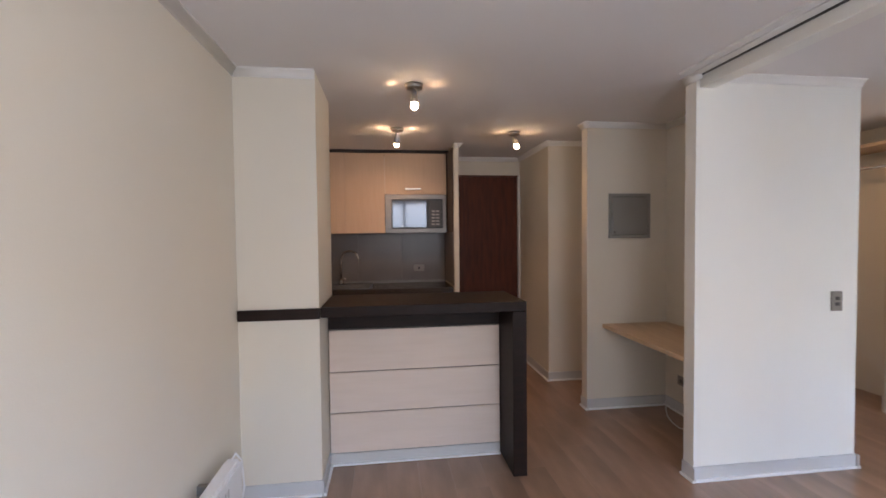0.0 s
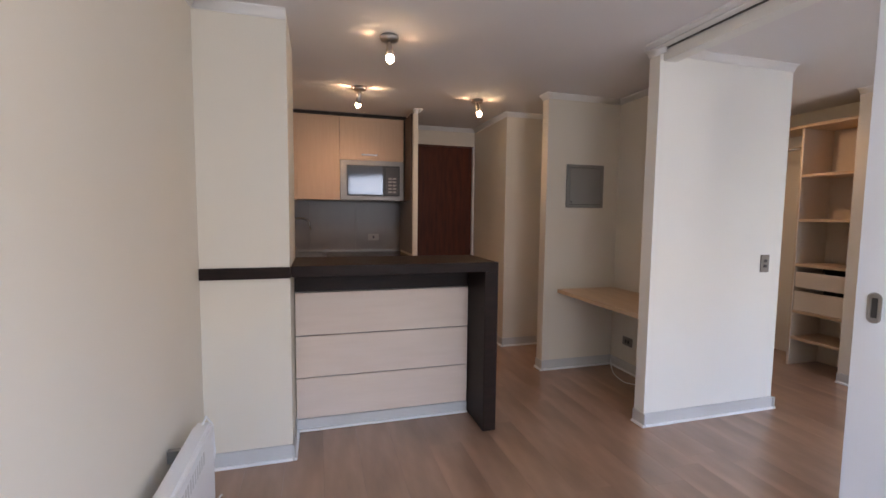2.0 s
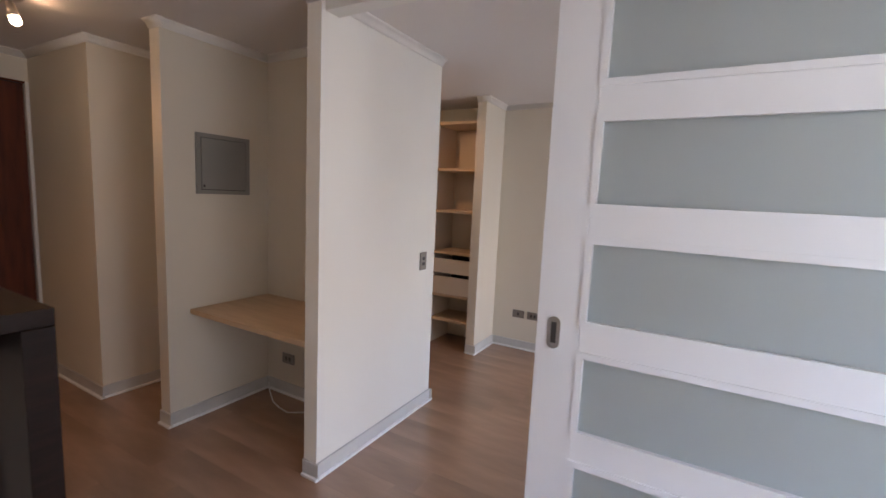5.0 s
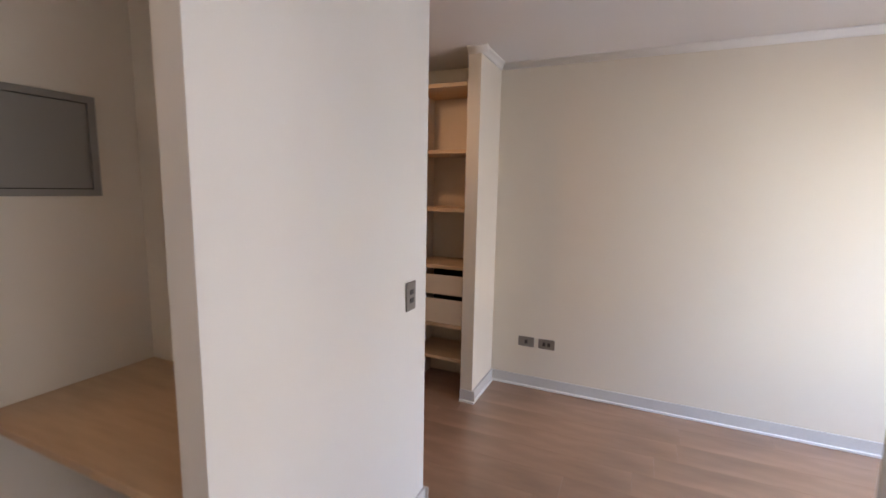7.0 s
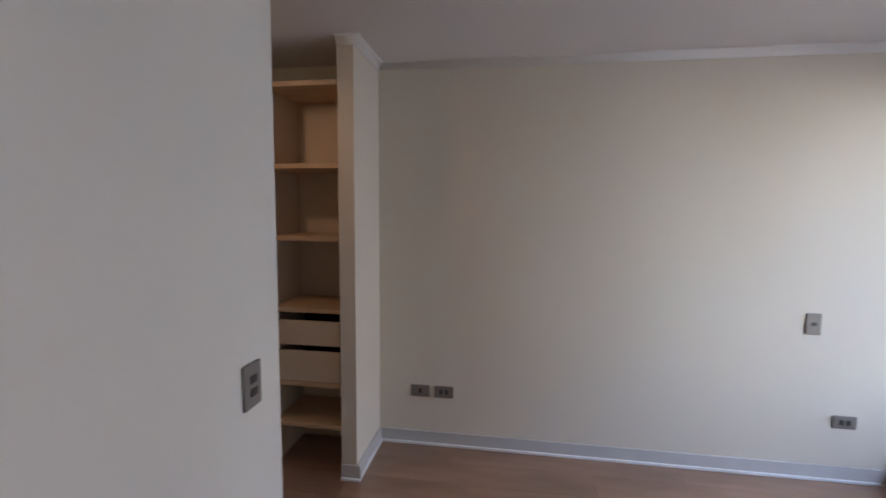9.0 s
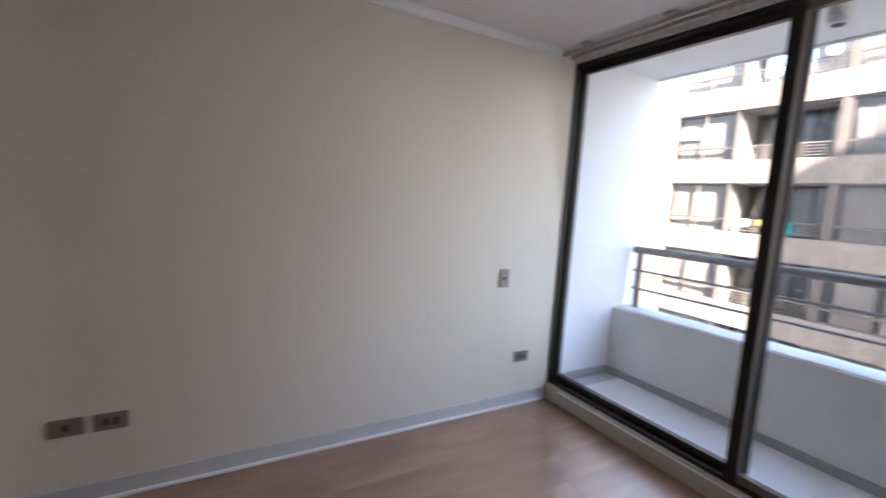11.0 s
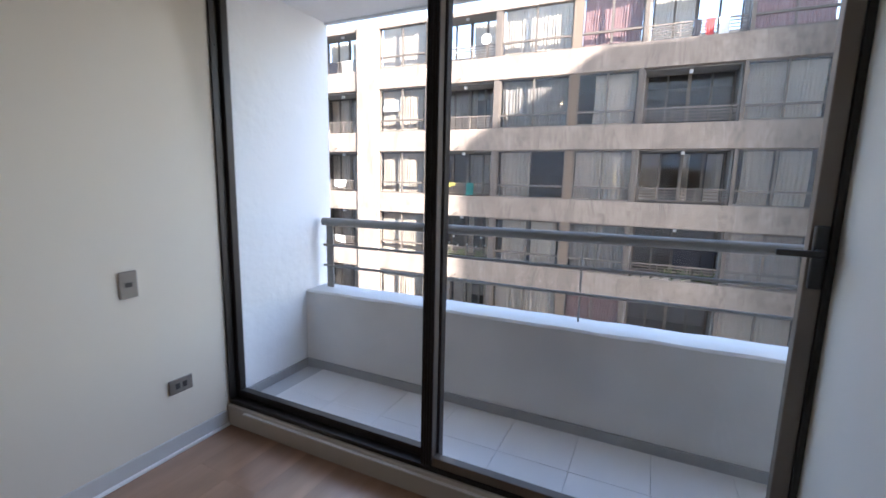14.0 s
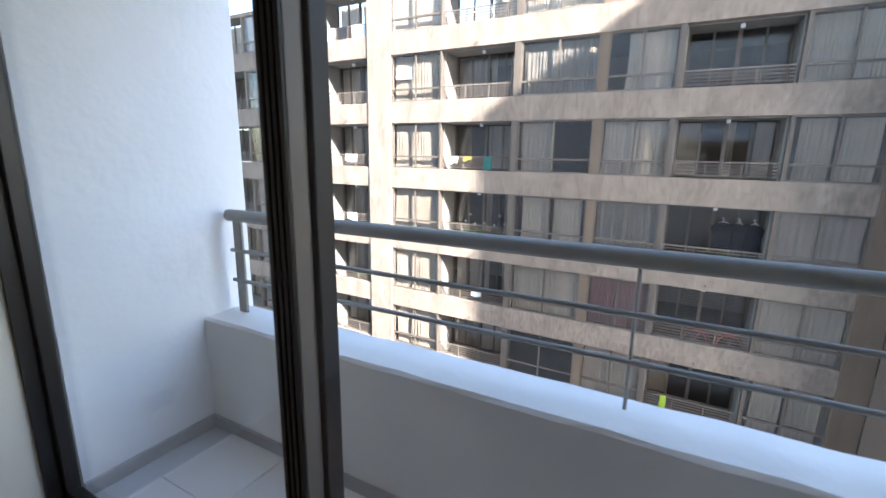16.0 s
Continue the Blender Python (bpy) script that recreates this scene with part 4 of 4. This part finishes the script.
def hung_cloth(x, z, w, h, colour, seed):
    """A cloth thrown over a far balcony's rail."""
    r = random.Random(seed)
    c = thing("hanging_laundry", (x, FY - 0.12, z), f"{colour} laundry drying over a far balcony rail", "laundry", "laundry opposite")
    bm = bmesh.new()
    n = 10
    for sgn in (1, -1):
        cols = []
        for i in range(n + 1):
            u = i / n
            cols.append([bm.verts.new((x + u * w + 0.02 * math.sin(v * 4 + seed), FY - 0.12 + sgn * (0.024 + 0.02 * v * abs(math.sin(u * 9 + seed))), z + 0.475 - h * v * (1 if sgn > 0 else 0.6) - 0.03 * v * math.sin(u * 5 + seed))) for v in (0, 0.25, 0.5, 0.75, 1)])
        for a, b in zip(cols, cols[1:]):
            for j in range(4):
                bm.faces.new((a[j], b[j], b[j + 1], a[j + 1]))
    part("cloth", bm, CLOTH[colour], c).modifiers.new("thick", "SOLIDIFY").thickness = 0.006


Zk = lambda k: SILL0 - k * PITCH
for args in ((10.42, 1, 0.30, 0.26, "white"), (9.12, 1, 0.28, 0.46, "teal"), (9.85, 1, 0.35, 0.16, "yellow"),
             (1.5, -1, 0.25, 0.5, "white"), (1.85, -1, 0.22, 0.45, "red"), (2.2, -1, 0.2, 0.5, "navy"), (14.6, -1, 0.5, 0.5, "white"), (15.4, -1, 0.45, 0.6, "navy"), (16.0, -1, 0.4, 0.45, "white"),
             (15.0, 1, 0.6, 0.3, "white"), (15.1, 2, 0.5, 0.3, "white"), (9.3, 3, 0.4, 0.28, "white"), (2.9, 4, 0.18, 0.8, "lime")):
    hung_cloth(args[0], Zk(args[1]), args[2], args[3], args[4], int(args[0] * 10))


def far_plant(x, z, seed):
    r = random.Random(seed)
    y = FY - 0.45
    zf = z - 0.34
    t = thing("potted_plant", (x, y, zf), "small leafy plant in a clay pot on a far balcony", "plant", "plants opposite")
    part("pot", lathe(((0.09, zf), (0.13, zf + 0.24), (0.13, zf + 0.26), (0.10, zf + 0.26)), 14, origin=(x, y, 0)), CLAY, t)
    bm = bmesh.new()
    for _ in range(46):
        a, e, l = r.uniform(0, 6.28), r.uniform(0.2, 1.4), r.uniform(0.12, 0.36)
        d = Vector((math.cos(a) * math.cos(e), math.sin(a) * math.cos(e), math.sin(e)))
        o = Vector((x, y, zf + 0.24)) + d * l * 0.5
        sd = d.orthogonal().normalized() * 0.03
        bm.faces.new([bm.verts.new(p) for p in (o, o + d * l * 0.5 + sd, o + d * l, o + d * l * 0.5 - sd)])
    part("leaves", bm, LEAF, t)


for x, k, sd in ((1.9, 2, 1), (2.35, 2, 2), (1.3, 2, 3), (8.9, 2, 4), (9.6, 2, 5), (10.2, 2, 6), (14.7, 3, 7), (15.3, 3, 8)):
    far_plant(x, Zk(k), sd)

bike = thing("bicycle", (1.9, FY - 0.5, Zk(3) - 0.34), "red bicycle leaning on a far balcony", "bicycle")
for cx in (1.45, 2.35):
    ring = [(cx + 0.31 * math.cos(a), FY - 0.45, Zk(3) - 0.02 + 0.31 * math.sin(a)) for a in [2 * math.pi * q / 28 for q in range(29)]]
    part("wheel", tube(ring, 0.02, 8, cap=False), CLOTH["red"], bike)
    sp = bmesh.new()
    for q in range(8):
        a = math.pi * q / 8
        tube([(cx - 0.3 * math.cos(a), FY - 0.45, Zk(3) - 0.02 - 0.3 * math.sin(a)), (cx + 0.3 * math.cos(a), FY - 0.45, Zk(3) - 0.02 + 0.3 * math.sin(a))], 0.004, 5, sp)
    part("spokes", sp, NICKEL, bike)
fr_pts = ((1.45, -0.02), (1.62, 0.42), (2.12, 0.45), (2.35, -0.02), (1.9, -0.04), (1.62, 0.42), (1.9, -0.04), (2.12, 0.45))
part("bicycle_frame", tube([(x, FY - 0.45, Zk(3) + z) for x, z in fr_pts], 0.018, 8), CLOTH["red"], bike)
part("saddle", boxes((2.05, 2.28, FY - 0.5, FY - 0.4, Zk(3) + 0.47, Zk(3) + 0.52), bevel=0.012), BLACK, bike)



def far_shoe(x, z, turn):
    """A trainer airing on a far balcony's ledge, toe towards +x before it is turned."""
    sh_t = thing("shoe", (x, FY - 0.07, z), "grey canvas trainer airing on a far balcony ledge", "shoe", "shoes opposite")
    c, n = math.cos(turn), math.sin(turn)
    bm = bmesh.new()
    rings = []
    for u, w, h in ((-0.13, 0.026, 0.075), (-0.10, 0.036, 0.095), (-0.03, 0.036, 0.090), (0.04, 0.042, 0.060), (0.10, 0.040, 0.045), (0.14, 0.020, 0.030)):
        row = [(u, -w, 0.002), (u, w, 0.002), (u, w * 0.8, h), (u, -w * 0.8, h)]
        rings.append([bm.verts.new((x + a * c - b * n, FY - 0.07 + a * n + b * c, z + hh)) for a, b, hh in row])
    for a, b in zip(rings, rings[1:]):
        for k in range(4):
            bm.faces.new((a[k], a[(k + 1) % 4], b[(k + 1) % 4], b[k]))
    bm.faces.new(rings[0])
    bm.faces.new(rings[-1])
    part("upper", bm, CURTAIN_GREY, sh_t)


for x, turn in ((3.30, 0.2), (3.02, 0.35), (2.72, 0.1), (2.45, 0.3), (2.12, 0.2), (1.85, 0.4)):
    far_shoe(x, Zk(2), turn)
dish = thing("satellite_dish", (8.75, FY - 0.13, Zk(-1)), "small white satellite dish on a far balcony rail", "satellite dish")
bowl = bmesh.new()
for r0, r1, d0, d1 in ((0.01, 0.10, 0.0, 0.012), (0.10, 0.18, 0.012, 0.045)):
    for k in range(18):
        a, b = 2 * math.pi * k / 18, 2 * math.pi * (k + 1) / 18
        bowl.faces.new([bowl.verts.new((8.75 + r * math.cos(q), FY - 0.02 + d, Zk(-1) + 0.62 + r * math.sin(q))) for r, d, q in ((r0, d0, a), (r1, d1, a), (r1, d1, b), (r0, d0, b))])
part("reflector", bowl, PLASTIC, dish).modifiers.new("thick", "SOLIDIFY").thickness = 0.008
part("mast", tube([(8.75, FY - 0.12, Zk(-1) + 0.002), (8.75, FY - 0.12, Zk(-1) + 0.50), (8.75, FY - 0.03, Zk(-1) + 0.62)], 0.014, 8), FAR_RAIL, dish)

# rent notice in a window opposite
sign = thing("rent_notice", (12.7, FY - 0.15, Zk(0) + 0.9), "white paper notice with grey lettering in a far window", "notice")
part("paper", boxes((12.32, 13.12, FY - 0.158, FY - 0.154, Zk(0) + 0.80, Zk(0) + 1.22)), CLOTH["white"], sign)
tc = bpy.data.curves.new("notice_letters", "FONT")
tc.body, tc.size, tc.align_x, tc.extrude = "ARRIENDO", 0.15, "CENTER", 0.001
tc.materials.append(FRAME_GREY)
to = new("letters", tc)
to.parent, to.matrix_parent_inverse = sign, sign.matrix_world.inverted()
to.matrix_world = pose(12.72, FY - 0.152, Zk(0) + 1.04, 90, 0, 180)
for q in range(3):
    part("printed_line", boxes((12.4 + 0.05 * q, 13.04 - 0.05 * q, FY - 0.1535, FY - 0.1525, Zk(0) + 0.96 - q * 0.055, Zk(0) + 0.985 - q * 0.055)), FRAME_GREY, sign)

# drain spouts and soffit lamps
for k in KS:
    for x in (2.3, 9.7, 15.4):
        part("drain_spout", tube([(x, FY, Zk(k) - 0.62), (x, FY + 0.10, Zk(k) - 0.64)], 0.022, 8), FRAME_GREY, fb)
        part("soffit_lamp", boxes((x - 0.05, x + 0.05, FY - 0.55, FY - 0.45, Zk(k) + WH - 0.14, Zk(k) + WH - 0.041)), PLASTIC, fb)


# clothes drying on hangers in a balcony, and a folding rack on another
def far_garment(x, z, w, h, colour):
    g = thing("hanging_garment", (x, FY - 0.6, z), f"{colour} garment drying on a hanger in a far balcony", "garment", "garments opposite")
    bm = bmesh.new()
    out = ((-0.14, 0.0), (0.14, 0.0), (0.5, -0.12), (0.46, -0.34), (0.36, -0.30), (0.38, -1.0), (-0.38, -1.0), (-0.36, -0.30), (-0.46, -0.34), (-0.5, -0.12))
    front = [bm.verts.new((x + u * w, FY - 0.57 + 0.02 * math.cos(u * 9), z + v * h)) for u, v in out]
    back = [bm.verts.new((x + u * w, FY - 0.63, z + v * h)) for u, v in out]
    bm.faces.new(front)
    bm.faces.new(back[::-1])
    for i in range(len(out)):
        k = (i + 1) % len(out)
        bm.faces.new((front[i], back[i], back[k], front[k]))
    part("cloth", bm, CLOTH[colour], g)
    part("hanger", tube([(x - 0.22 * w, FY - 0.6, z - 0.01), (x, FY - 0.6, z + 0.05), (x + 0.22 * w, FY - 0.6, z - 0.01), (x, FY - 0.6, z + 0.05), (x, FY - 0.6, z + 0.12), (x + 0.03, FY - 0.6, z + 0.15), (x + 0.05, FY - 0.6, z + 0.12)], 0.009, 6), PLASTIC, g)


for x, w, h, colour in ((2.05, 0.62, 0.85, "navy"), (1.66, 0.40, 0.75, "navy"), (1.30, 0.50, 0.95, "navy")):
    far_garment(x, Zk(2) + 1.16, w, h, colour)
# paper stars stuck on a balcony window
STAR_PAPER = material("white_paper", (0.75, 0.74, 0.72), 0.8, spread=0.03)
for q, (dx, dz) in enumerate(((0.35, 0.42), (0.75, 0.36), (1.15, 0.40), (1.55, 0.34), (1.95, 0.42), (0.55, 0.72), (1.75, 0.70))):
    star = thing("paper_star", (8.55 + dx, FY - 1.09, Zk(2) + dz), "small white paper star stuck on a far window", "decoration", "stars opposite")
    bm = bmesh.new()
    ring = []
    for k in range(10):
        a, r = math.pi * k / 5 + 0.3 * q, 0.065 if k % 2 == 0 else 0.027
        ring.append((8.55 + dx + r * math.sin(a), Zk(2) + dz + r * math.cos(a)))
    front = [bm.verts.new((u, FY - 1.085, v)) for u, v in ring]
    back = [bm.verts.new((u, FY - 1.095, v)) for u, v in ring]
    bm.faces.new(front)
    bm.faces.new(back[::-1])
    for k in range(10):
        bm.faces.new((front[k], back[k], back[(k + 1) % 10], front[(k + 1) % 10]))
    part("paper", bm, STAR_PAPER, star)
rack = thing("drying_rack", (9.9, FY - 0.5, Zk(-1) - 0.34), "white wire clothes rack on a far balcony", "drying rack")
z0 = Zk(-1) - 0.34
for dy in (-0.2, 0.2):
    part("leg_frame", tube([(9.2, FY - 0.55 - dy, z0 + 0.01), (9.45, FY - 0.55 + dy, z0 + 0.86), (10.35, FY - 0.55 + dy, z0 + 0.86), (10.6, FY - 0.55 - dy, z0 + 0.01)], 0.014, 8), PLASTIC, rack)
for q in range(6):
    part("wire", tube([(9.3 + 0.24 * q, FY - 0.80, z0 + 0.84), (9.3 + 0.24 * q, FY - 0.30, z0 + 0.90)], 0.008, 6), PLASTIC, rack)

# ---- floor planks ----
floor = structure("floor", boxes((0, XE, YS, 5.14, -0.0118, -0.009)), SUBFLOOR, "brown oak laminate floor in long planks")
PW, PL = 0.192, 1.285
plank_me = mesh_of("plank", boxes((0.0003, PW - 0.0003, 0.0003, PL - 0.0003, -0.009, 0.0), bevel=0.0004), PLANK)
rng = random.Random(4)
n = 0
x = 0.0
while x < XE:
    y = YS - rng.uniform(0.1, 1.1)
    while y < 5.15:
        piece("plank", plank_me, floor, (x, y, 0))
        y += PL
        n += 1
    x += PW
